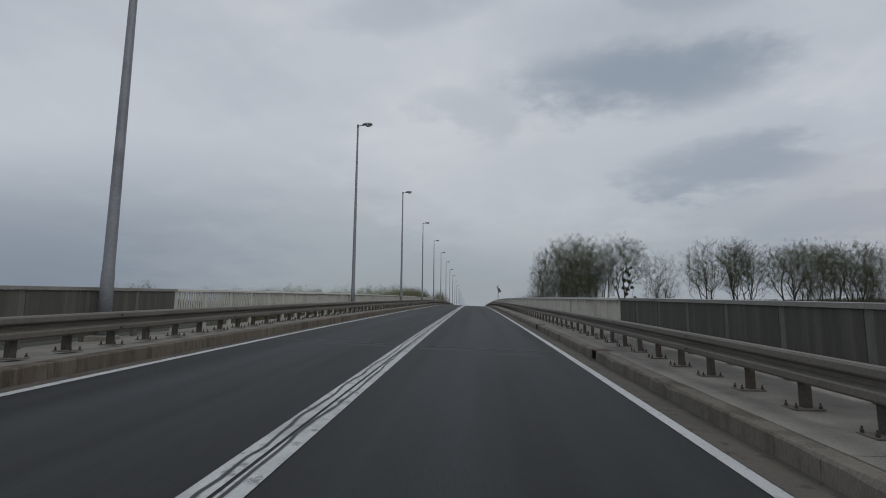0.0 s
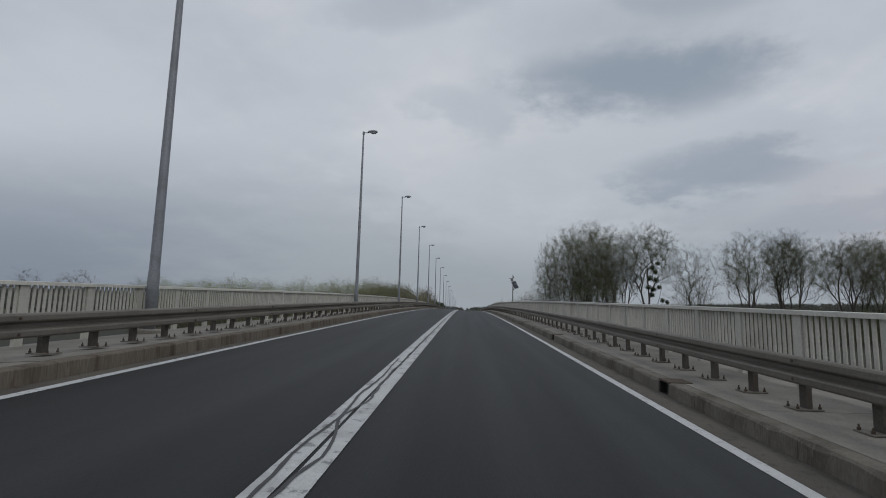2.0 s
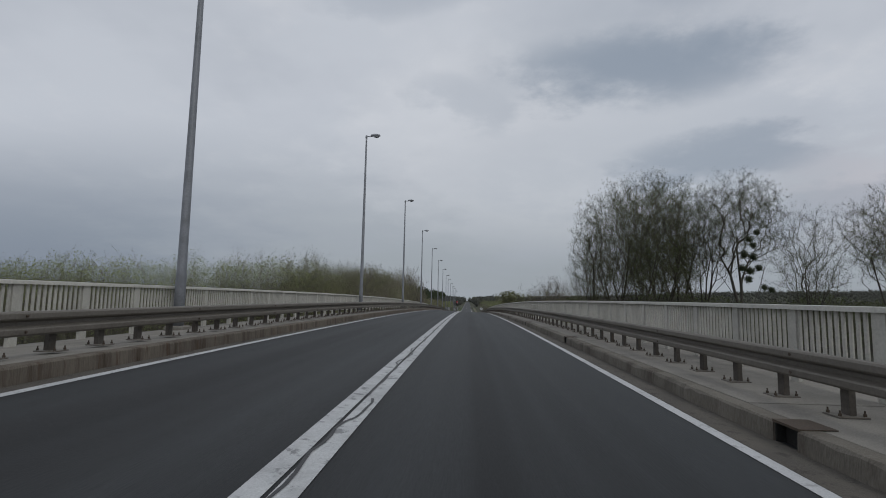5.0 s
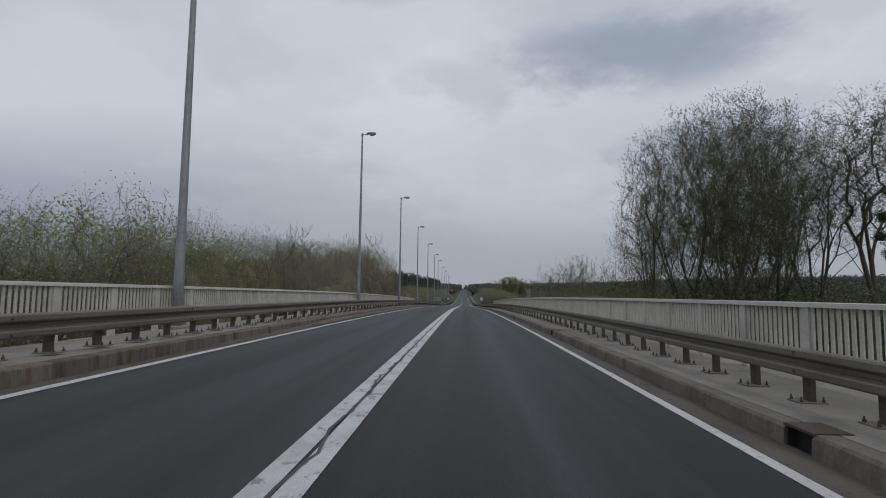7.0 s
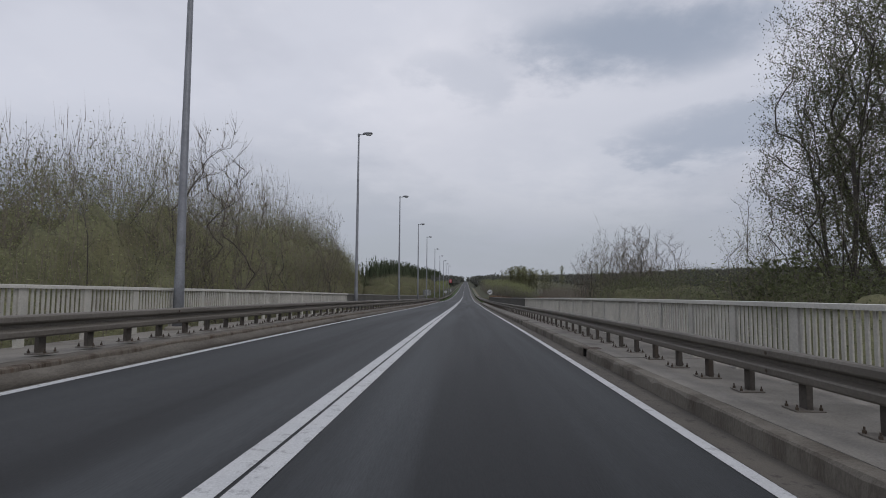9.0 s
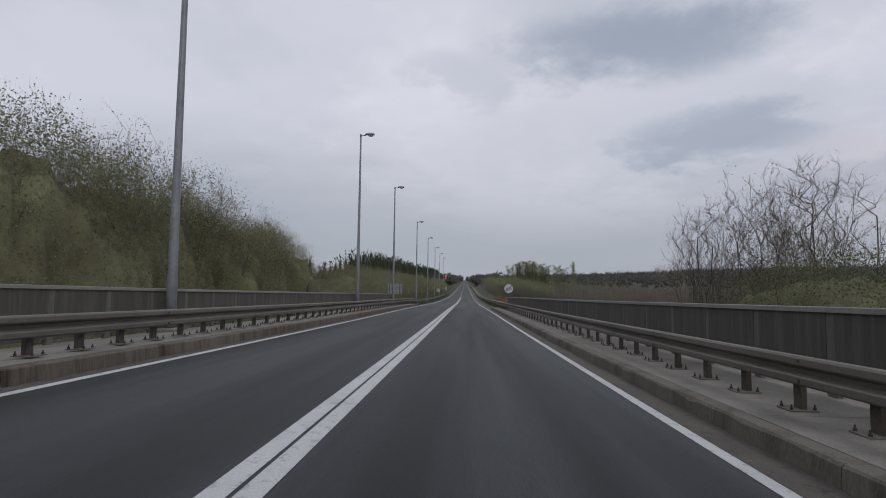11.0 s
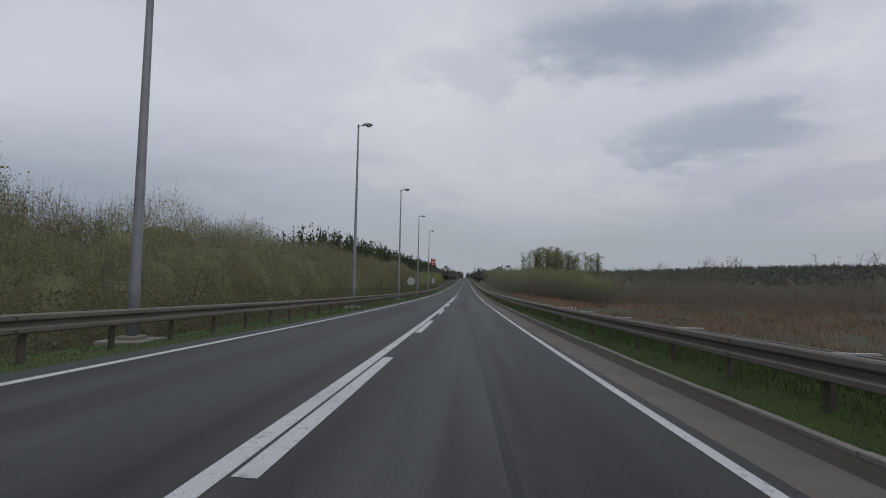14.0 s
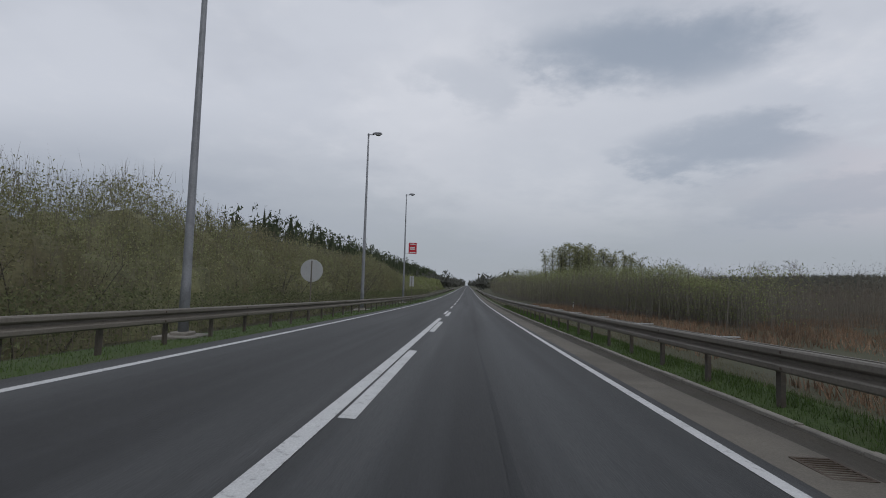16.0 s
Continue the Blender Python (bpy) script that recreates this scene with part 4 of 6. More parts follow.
def build_mast(x, y):
    base = level(y) + DECK_R - 0.3
    mast = thing("solar_mast", "grey measuring mast with solar panel and control box behind the railing", "mast", at=(x, y, base))
    top = 6.5 - base
    put("pole", *lathe([(0.055, 0.0), (0.055, top * 0.62), (0.045, top * 0.64), (0.045, top)], 10), ZINC, mast, smooth=True)
    put("bracket", *box(-0.05, 0.0, 0.5, 0.3, 0.12, 0.06), ZINC, mast)
    hz = 5.98 - base
    case = put("control_box", *box(-0.12, -0.10, hz, 0.24, 0.16, 0.32, 0.012), ENCLOSURE, mast, "grey plastic control box")
    for k in range(4):
        put("shield_plate", *lathe([(0.08, 0), (0.085, 0.012)], 12, at=(-0.33, -0.1, hz + 0.06 + 0.03 * k)), SIGN_WHITE, case)
    put("antenna_bar", *lathe([(0.008, -0.05), (0.008, 0.3)], 6, "x", (0.0, 0.0, top - 0.28)), ZINC, mast)
    put("sensor", *lathe([(0.05, top - 0.32), (0.065, top - 0.22), (0.04, top - 0.16)], 10, at=(0.03, -0.05, 0)), BLACK, mast)
    # tilted panel
    up = Vector((-0.42, 0.22, 0.87)).normalized()
    side = Vector((0.9, 0.42, -0.05))
    side = (side - up * side.dot(up)).normalized()
    nrm = side.cross(up).normalized()
    c = Vector((0.22, -0.14, 5.42 - base))

    def slab(a0, a1, b0, b1, n0, n1):
        v = [tuple(c + side * a + up * b + nrm * n) for n in (n0, n1) for a, b in ((a0, b0), (a1, b0), (a1, b1), (a0, b1))]
        return v, [(3, 2, 1, 0), (4, 5, 6, 7), (0, 1, 5, 4), (1, 2, 6, 5), (2, 3, 7, 6), (3, 0, 4, 7)]

    panel = put("solar_panel", *slab(-0.315, 0.315, -0.44, 0.44, -0.015, 0.015), SIGN_BACK, mast, "tilted dark solar panel in a pale frame")
    for i in range(2):
        for j in range(6):
            for s in (0.016, -0.018):
                put("cell", *slab(-0.3 + 0.3 * i + 0.002, -0.3 + 0.3 * (i + 1) - 0.002, -0.426 + 0.142 * j + 0.002, -0.426 + 0.142 * (j + 1) - 0.002, s, s + 0.002), SOLAR, panel)
    put("strut", *box(0.12, -0.02, 5.12 - base, 0.3, 0.05, 0.05), ZINC, mast)
    # Small added block in place of the thin bracket below the panel.
    put("battery_box", *box(0.08, -0.02, 4.95 - base, 0.07, 0.08, 0.14, 0.01), BLACK, mast)


build_mast(6.22, 96.4)


# ---- trees ----
class Wood:
    """Collects branch tubes, twigs and leaves of one tree of unit-free size in metres."""

    def __init__(self, seed):
        self.rnd = random.Random(seed)
        self.v, self.f, self.cv, self.cf, self.lv, self.lf = [], [], [], [], [], []
        self.inner = []

    def tube(self, pts, radii, n, crown=False):
        v, f = (self.cv, self.cf) if crown else (self.v, self.f)
        k0 = len(v)
        for i, p in enumerate(pts):
            d = (pts[min(i + 1, len(pts) - 1)] - pts[max(i - 1, 0)]).normalized()
            a = d.orthogonal().normalized()
            b = d.cross(a)
            for j in range(n):
                t = 2 * math.pi * j / n
                v.append(tuple(p + (a * math.cos(t) + b * math.sin(t)) * radii[i]))
        for i in range(len(pts) - 1):
            for j in range(n):
                f.append((k0 + i * n + j, k0 + i * n + (j + 1) % n, k0 + (i + 1) * n + (j + 1) % n, k0 + (i + 1) * n + j))

    def sliver(self, p, d, s, hair):
        r = self.rnd
        a = (d.normalized() + Vector((r.gauss(0, 0.45), r.gauss(0, 0.45), r.gauss(0, 0.35) + 0.25))).normalized() * s
        b = a.orthogonal().normalized() * hair
        k = len(self.cv)
        self.cv += [tuple(p - b), tuple(p + b), tuple(p + a)]
        self.cf.append((k, k + 1, k + 2))

    def leaf(self, p, s):
        r = self.rnd
        a = Vector((r.gauss(0, 1), r.gauss(0, 1), r.gauss(0, 1))).normalized() * s
        b = Vector((r.gauss(0, 1), r.gauss(0, 1), r.gauss(0, 1))).normalized() * s * 0.6
        k = len(self.lv)
        self.lv += [tuple(p), tuple(p + a + b), tuple(p + a - b)]
        self.lf.append((k, k + 1, k + 2))

    def branch(self, p, d, length, r, lev, spec):
        rnd = self.rnd
        kids, angle, ratio, wander, lift = spec["levels"][lev]
        last = lev == len(spec["levels"]) - 1
        segs = 5 if lev == 0 else (3 if lev == 1 else (1 if last else 2))
        pts, cur = [p], d.normalized()
        for i in range(segs):
            cur = (cur + Vector((rnd.gauss(0, wander), rnd.gauss(0, wander), rnd.gauss(0, wander) + lift))).normalized()
            pts.append(pts[-1] + cur * (length / segs))
        sides = 6 if lev == 0 else (4 if lev == 1 else 3)
        radii = [r * (1 - (0.75 if not last else 0.9) * i / segs) for i in range(segs + 1)]
        self.tube(pts, radii, sides, crown=lev >= 2)
        if lev == 1:
            self.inner += pts[1:]
        if last:
            for n in range(spec["leaves"] + spec["fine"]):
                q = pts[0].lerp(pts[1], rnd.uniform(0.1, 1.05))
                if n >= spec["leaves"]:
                    self.sliver(q, pts[1] - pts[0], length * rnd.uniform(0.35, 0.75), spec["hair"])
                elif rnd.random() > spec["keep"](q.z / spec["H"]):
                    continue
                else:
                    g = spec["fluff"]
                    self.leaf(q + Vector((rnd.gauss(0, g), rnd.gauss(0, g), rnd.gauss(0, g))), spec["leaf"] * rnd.uniform(0.6, 1.3))
            return
        start = spec["start"] if lev == 0 else 0.15
        az = rnd.uniform(0, 6.28)
        for k in range(kids):
            t = (start + (1 - start) * (k + rnd.random() * 0.8) / kids) * segs
            i = min(segs - 1, int(t))
            q = pts[i].lerp(pts[i + 1], t - i)
            ax = (pts[i + 1] - pts[i]).normalized()
            o = ax.orthogonal().normalized()
            az += 2.4 + rnd.uniform(-0.4, 0.4)
            side = o * math.cos(az) + ax.cross(o) * math.sin(az)
            a = radians(angle * (1.3 - 0.5 * t / segs) + rnd.uniform(-10, 10))
            nd = ax * math.cos(a) + side * math.sin(a)
            rel = t / segs
            nl = length * ratio * (1.15 - 0.65 * rel) * rnd.uniform(0.75, 1.2)
            self.branch(q, nd, nl, max(spec["thin"], radii[i] * (0.55 if lev == 0 else 0.45)), lev + 1, spec)


def build_tree(name, label, category, seed, spec, bark, twig, leaf, group=""):
    w = Wood(seed)
    rnd = w.rnd
    for s in range(spec["stems"]):
        a = s * 2.4 + rnd.uniform(-0.5, 0.5)
        lean = spec["lean"] * (rnd.uniform(0.4, 1.2) if spec["stems"] > 1 else 0.3)
        d = Vector((math.cos(a) * lean, math.sin(a) * lean, 1))
        off = Vector((math.cos(a), math.sin(a), 0)) * spec.get("gather", 0.3) * (s > 0)
        w.branch(off + Vector((0, 0, -0.4)), d, spec["H"] * rnd.uniform(0.78, 0.98) * 0.9, spec["r"] * rnd.uniform(0.7, 1.0), 0, spec)
    low = [p for p in w.inner if p.z < spec["H"] * 0.6]
    for _ in range(spec["fill"]):
        q = rnd.choice(low) * 1.0
        q.z *= rnd.uniform(0.35, 1.05)
        g = spec["fill_size"] * 1.6
        w.leaf(q + Vector((rnd.gauss(0, g), rnd.gauss(0, g), rnd.gauss(0, g * 0.8))), spec["fill_size"] * rnd.uniform(0.6, 1.3))
    tip = max(p[2] for p in w.cv)
    k = spec["H"] / tip
    for pts in (w.v, w.cv, w.lv):
        pts[:] = [(p[0] * k, p[1] * k, p[2] * k) for p in pts]
    tree = thing(name, label, category, group)
    put("trunk", w.v, w.f, bark, tree, smooth=True)
    crown = put("crown", w.cv, w.cf, twig, tree)
    if w.lv:
        put("leaves", w.lv, w.lf, leaf, crown)
    return tree


def lower_leaves(z):
    return 1.0 if z < 0.55 else max(0.42, 1.0 - 2.0 * (z - 0.55))


def all_leaves(z):
    return 0.85


BUSH = dict(H=6, stems=6, lean=0.55, r=0.035, start=0.06, thin=0.008, leaves=6, fine=2, leaf=0.09, fluff=0.30, gather=1.2, keep=all_leaves, hair=0.006, fill=90, fill_size=0.08,
            levels=[(6, 36, 0.36, 0.05, 0.04), (4, 36, 0.58, 0.08, 0.05), (0, 0, 0, 0.08, 0.03)])
SLIM = dict(H=14, stems=2, lean=0.05, r=0.14, start=0.12, thin=0.012, leaves=12, fine=4, leaf=0.2, fluff=0.3, gather=0.6, keep=all_leaves, hair=0.012, fill=0,
            levels=[(15, 26, 0.22, 0.02, 0.05), (6, 34, 0.5, 0.05, 0.07), (0, 0, 0, 0.05, 0.06)])
THIN = dict(H=9, stems=5, lean=0.2, r=0.045, start=0.1, thin=0.008, leaves=2, fine=5, leaf=0.07, fluff=0.14, gather=1.6, keep=all_leaves, hair=0.007, fill=0,
            levels=[(8, 24, 0.27, 0.03, 0.05), (3, 28, 0.55, 0.05, 0.06), (0, 0, 0, 0.06, 0.06)])



def frustum(v, f, p, q, r0, r1, n):
    d = q - p
    a = d.orthogonal().normalized()
    b = d.normalized().cross(a)
    k = len(v)
    for c, r in ((p, r0), (q, r1)):
        for j in range(n):
            t = 2 * math.pi * j / n
            v.append(tuple(c + (a * math.cos(t) + b * math.sin(t)) * r))
    for j in range(n):
        f.append((k + j, k + (j + 1) % n, k + n + (j + 1) % n, k + n + j))


def grown_tree(name, label, category, seed, spec, bark, twig, leaf, group=""):
    """A tree whose limbs reach out to points strewn through the lobes of its crown; every limb's tip carries a tuft of twigs and leaves."""
    rnd = random.Random(seed)
    big = 4 * spec["tips"] + 80
    pos, way, run, up = np.zeros((big, 3)), np.zeros((big, 3)), np.zeros(big), [-1]
    pos[0] = (0, 0, -0.6)
    way[0] = (0, 0, 1)
    count = 1

    def add(p, parent):
        nonlocal count
        d = p - pos[parent]
        pos[count], way[count] = p, d / (np.linalg.norm(d) + 1e-6)
        run[count] = run[parent] + np.linalg.norm(d)
        up.append(parent)
        count += 1
        return count - 1

    fork, stems = spec["fork"], spec["stems"]
    foot = 0
    if fork > 0.3:
        foot = add(np.array((rnd.gauss(0, 0.1), rnd.gauss(0, 0.1), fork * 0.5)), 0)
        foot = add(np.array((rnd.gauss(0, 0.15), rnd.gauss(0, 0.15), fork)), foot)
    for k in range(stems):
        az = 2 * math.pi * (k + rnd.uniform(-0.3, 0.3)) / stems
        wide = spec["spread"] * (rnd.uniform(0.5, 1.1) if stems > 1 else 0.15)
        node = foot
        for i in range(1, 6):
            t = i / 5
            out = wide * t ** 0.8 + spec["gather"] * (stems > 1)
            p = np.array((math.cos(az) * out + rnd.gauss(0, 0.12), math.sin(az) * out + rnd.gauss(0, 0.12), fork + (spec["reach"] * rnd.uniform(0.9, 1.05) - fork) * t))
            node = add(p, node)
    goals = []
    total = sum(l[6] for l in spec["lobes"])
    for cx, cy, cz, rx, ry, rz, share in spec["lobes"]:
        for _ in range(int(spec["tips"] * share / total)):
            d = np.array((rnd.gauss(0, 1), rnd.gauss(0, 1), rnd.gauss(0, 1)))
            d *= rnd.random() ** 0.42 / np.linalg.norm(d) * (1 + 0.12 * rnd.gauss(0, 1))
            goals.append(np.array((cx, cy, cz)) + d * np.array((rx, ry, rz)))
    goals.sort(key=lambda g: float(np.hypot(g[0], g[1]) + abs(g[2] - fork)))
    ends = []
    for g in goals:
        dv = g - pos[:count]
        d = np.sqrt((dv * dv).sum(1)) + 1e-3
        rise = dv[:, 2] / d
        turn = (dv * way[:count]).sum(1) / d
        cost = d * (1 + 2.5 * np.maximum(0, spec["rise"] - rise) + 0.8 * np.maximum(0, 0.5 - turn)) + 0.12 * run[:count]
        cost[0] = 1e9
        k = int(np.argmin(cost))
        p0, span = pos[k].copy(), float(d[k])
        bend = p0 + way[k] * span * 0.25 + (g - p0) * 0.25
        m = 3 if span > 2.6 else 2
        for i in range(1, m + 1):
            t = i / m
            k = add(p0 * (1 - t) ** 2 + bend * 2 * t * (1 - t) + g * t * t, k)
        ends.append(k)
    load = np.zeros(count)
    load[ends] = 1
    for k in range(count - 1, 0, -1):
        load[up[k]] += load[k]
    # limbs pull themselves straight
    kin = np.array(up)
    fixed = np.zeros(count, bool)
    fixed[0] = True
    fixed[ends] = True
    for _ in range(14):
        mean, weight = pos[np.maximum(kin, 0)] * load[:, None], load.copy()
        mean[0] = 0
        low = pos[1:count] * load[1:count, None]
        np.add.at(mean, kin[1:], low)
        np.add.at(weight, kin[1:], load[1:count])
        move = mean / np.maximum(weight, 1e-6)[:, None] - pos[:count]
        move[fixed] = 0
        pos[:count] += 0.5 * move
    for k in ends:
        d = pos[k] - pos[kin[k]]
        way[k] = d / (np.linalg.norm(d) + 1e-6)
    rad = spec["tip"] * np.maximum(load, 0.6) ** spec["pipe"]
    tv, tf, cv, cf, lv, lf = [], [], [], [], [], []
    pts = [Vector(p) for p in pos[:count]]
    for k in range(1, count):
        p, q = pts[up[k]], pts[k]
        if (q - p).length < 1e-3:
            continue
        r0 = min(rad[up[k]], rad[k] * 1.35)
        if rad[k] > spec["tip"] * 2.6:
            frustum(tv, tf, p, q, r0, rad[k], 6 if rad[k] > 0.12 else 4)
        else:
            frustum(cv, cf, p, q, r0, rad[k], 3)
    H = spec["H"]
    for k in ends:
        p, d = pts[k], Vector(way[k])
        for _ in range(spec["fine"]):
            w = spec["spray"]
            a = (d + Vector((rnd.gauss(0, w), rnd.gauss(0, w), 0.45 + rnd.gauss(0, w)))).normalized() * spec["twig"] * rnd.uniform(0.5, 1.2)
            o = p - d * rnd.uniform(0, spec["twig"])
            b = a.orthogonal().normalized() * spec["hair"]
            n = len(cv)
            cv += [tuple(o - b), tuple(o + b), tuple(o + a)]
            cf.append((n, n + 1, n + 2))
        for _ in range(spec["leaves"]):
            if rnd.random() > spec["keep"](p.z / H):
                continue
            g = spec["fluff"]
            o = p - d * rnd.uniform(-0.3 * g, g) + Vector((rnd.uniform(-g, g), rnd.uniform(-g, g), rnd.uniform(-g, g)))
            a = Vector((rnd.gauss(0, 1), rnd.gauss(0, 1), rnd.gauss(0, 1))).normalized() * spec["leaf"] * rnd.uniform(0.6, 1.3)
            b = Vector((rnd.gauss(0, 1), rnd.gauss(0, 1), rnd.gauss(0, 1))).normalized() * spec["leaf"] * 0.55
            n = len(lv)
            lv += [tuple(o), tuple(o + a + b), tuple(o + a - b)]
            lf.append((n, n + 1, n + 2))
    k = H / max(p[2] for p in cv)
    for mesh in (tv, cv, lv):
        mesh[:] = [(x * k, y * k, z * k) for x, y, z in mesh]
    tree = thing(name, label, category, group)
    put("trunk", tv, tf, bark, tree, smooth=True)
    crown = put("crown", cv, cf, twig, tree)
    if lv:
        put("leaves", lv, lf, leaf, crown)
    return tree


POPLAR = dict(grown=True, H=30, fork=2.5, stems=5, spread=5.2, gather=0.3, reach=19, tips=1150, rise=0.35, tip=0.0095, pipe=0.52, twig=0.85, hair=0.009, fine=8, spray=0.8, leaves=38, leaf=0.122,
              fluff=0.75, keep=all_leaves, lobes=[(0, 0, 21, 6.8, 6.8, 8.5, 1.0), (2.6, 1, 14, 5.0, 4.5, 6.5, 0.4), (-3.0, -1, 13, 4.6, 4.6, 6.5, 0.4)])
POPLAR_LOW = dict(POPLAR, tips=900, spread=2.6, lobes=[(0, 0, 19, 5.0, 5.0, 10.5, 1.0), (-1.5, 0.5, 11, 5.2, 5.2, 7.5, 0.7)])
VASE = dict(POPLAR, fork=2.0, stems=4, spread=3.8, tips=900, leaves=30, leaf=0.112, fine=12,
            lobes=[(0, 0, 22, 6.6, 6.6, 7.8, 1.0), (3.2, 0, 16, 3.5, 3.5, 5.0, 0.22), (-3.0, 1.5, 17, 3.5, 3.5, 5.5, 0.22)])
VASE_OPEN = dict(VASE, stems=3, spread=4.6, tips=800, lobes=[(2.2, 0.5, 22.5, 5.2, 5.2, 7.0, 1.0), (-3.2, -0.5, 21, 4.2, 4.2, 7.2, 0.7), (4.6, -1, 15, 2.6, 2.6, 3.8, 0.15)])
ROUND = dict(POPLAR, H=26, fork=3.0, stems=4, spread=4.0, reach=15, tips=850, leaves=26, leaf=0.105, rise=0.2, lobes=[(0, 0, 16.5, 7.6, 7.6, 9.0, 1.0), (3, 2, 11, 5.5, 5.0, 5.0, 0.3)])
WOODY = dict(grown=True, H=16, fork=0.0, stems=4, spread=1.3, gather=0.5, reach=11.0, tips=150, rise=0.7, tip=0.0065, pipe=0.48, twig=0.95, hair=0.0075, fine=6, spray=0.4, leaves=16, leaf=0.092,
                 fluff=0.65, keep=lower_leaves, lobes=[(0, 0, 10.5, 2.3, 2.3, 5.6, 1.0), (0.8, -0.4, 6.0, 2.5, 2.5, 4.0, 0.45)])
WOODY_TALL = dict(WOODY, stems=3, spread=0.9, reach=12.5, tips=140, lobes=[(0, 0, 11.0, 1.7, 1.7, 5.4, 1.0), (-0.6, 0.5, 6.0, 2.2, 2.2, 4.0, 0.4)])
COPSE = dict(WOODY, H=14, stems=5, spread=2.0, tips=270, leaves=26, leaf=0.092, spray=0.5, fluff=0.8, keep=all_leaves, lobes=[(0, 0, 9.0, 2.9, 2.9, 5.4, 1.0), (1.2, 0.4, 5.0, 2.8, 2.8, 3.8, 0.6)])
BARE = dict(WOODY, tips=240, leaves=3, fine=8, twig=1.0, spray=0.42, rise=0.6, spread=1.8, lobes=[(0, 0, 10.5, 2.8, 2.8, 5.6, 1.0)])

FIRST = {}


def plant(kind, x, y, hgt, turn, base=None, wide=1.0):
    """A tree of that kind, hgt metres high, standing on the ground at x, y."""
    name, label, category, seed, spec, bark, twig, leaf, group = KINDS[kind]
    s = hgt / spec["H"]
    m = Matrix.LocRotScale((x, y, ground_z(x, y) if base is None else base), Euler((0, 0, turn)), (s * wide, s * wide, s))
    if kind not in FIRST:
        FIRST[kind] = (grown_tree if spec.get("grown") else build_tree)(name, label, category, seed, spec, bark, twig, leaf, group)
        FIRST[kind].matrix_basis = m
        return FIRST[kind]
    made = copy_thing(FIRST[kind], Matrix())
    made.matrix_basis = m
    return made


KINDS = {
    "poplar_low": ("poplar_tree", "tall poplar in dark young leaf down to its foot", "tree", 13, POPLAR_LOW, BARK, TWIG, LEAF, "riverside poplars"),
    "bare": ("woodland_tree", "slender bare tree with many fine grey twigs", "tree", 34, BARE, BARK, TWIG_BROWN, BUD, "riverside wood"),
    "poplar_a": ("poplar_tree", "tall spreading poplar with a haze of dark young leaves", "tree", 11, POPLAR, BARK, TWIG, LEAF, "riverside poplars"),
    "poplar_b": ("poplar_tree", "tall spreading poplar with a haze of dark young leaves", "tree", 12, POPLAR, BARK, BARK, LEAF, "riverside poplars"),
    "sparse_a": ("poplar_tree", "tall poplar with fine upright twigs and thin dark leaf", "tree", 21, VASE, BARK, BARK, LEAF, "riverside poplars"),
    "sparse_b": ("poplar_tree", "tall poplar with fine upright twigs and thin dark leaf", "tree", 22, VASE_OPEN, BARK, BARK, LEAF, "riverside poplars"),
    "broad": ("willow_tree", "broad nearly bare tree with a round twiggy crown", "tree", 23, ROUND, BARK, BARK, LEAF, "riverside poplars"),
    "wood_a": ("woodland_tree", "slender many-stemmed tree in thin olive spring leaf", "tree", 31, WOODY, BARK, TWIG, LEAF_OLIVE, "riverside wood"),
    "wood_b": ("woodland_tree", "slender many-stemmed tree in fresh lime spring leaf", "tree", 32, WOODY_TALL, BARK_PALE, TWIG, LEAF_LIME, "riverside wood"),
    "wood_c": ("woodland_tree", "slender many-stemmed tree with brown swelling buds", "tree", 33, WOODY, BARK, TWIG_BROWN, BUD, "riverside wood"),
    "slim": ("poplar_tree", "narrow young poplar in dull olive leaf", "tree", 61, SLIM, BARK, TWIG, LEAF_OLIVE, "roadside poplars"),
    "copse": ("woodland_tree", "leafy many-stemmed tree in pale green spring leaf", "tree", 36, COPSE, BARK, TWIG, LEAF_OLIVE, "riverside wood"),
    "bush_a": ("bush", "dense rounded bush in olive spring leaf", "bush", 41, BUSH, BARK, TWIG, LEAF_OLIVE, "roadside bushes"),
    "bush_b": ("bush", "dense dark green rounded bush", "bush", 42, BUSH, BARK, TWIG, LEAF, "roadside bushes"),
    "bush_c": ("bush", "brown leafless thicket bush", "bush", 43, BUSH, BARK, TWIG_BROWN, BUD, "roadside bushes"),
    "thin_a": ("sapling", "thin bare upright brown sapling", "tree", 51, THIN, BARK, TWIG_BROWN, BUD, "marsh saplings"),
    "thin_b": ("sapling", "thin pale upright sapling", "tree", 52, THIN, BARK_PALE, TWIG, LEAF_OLIVE, "marsh saplings"),
}


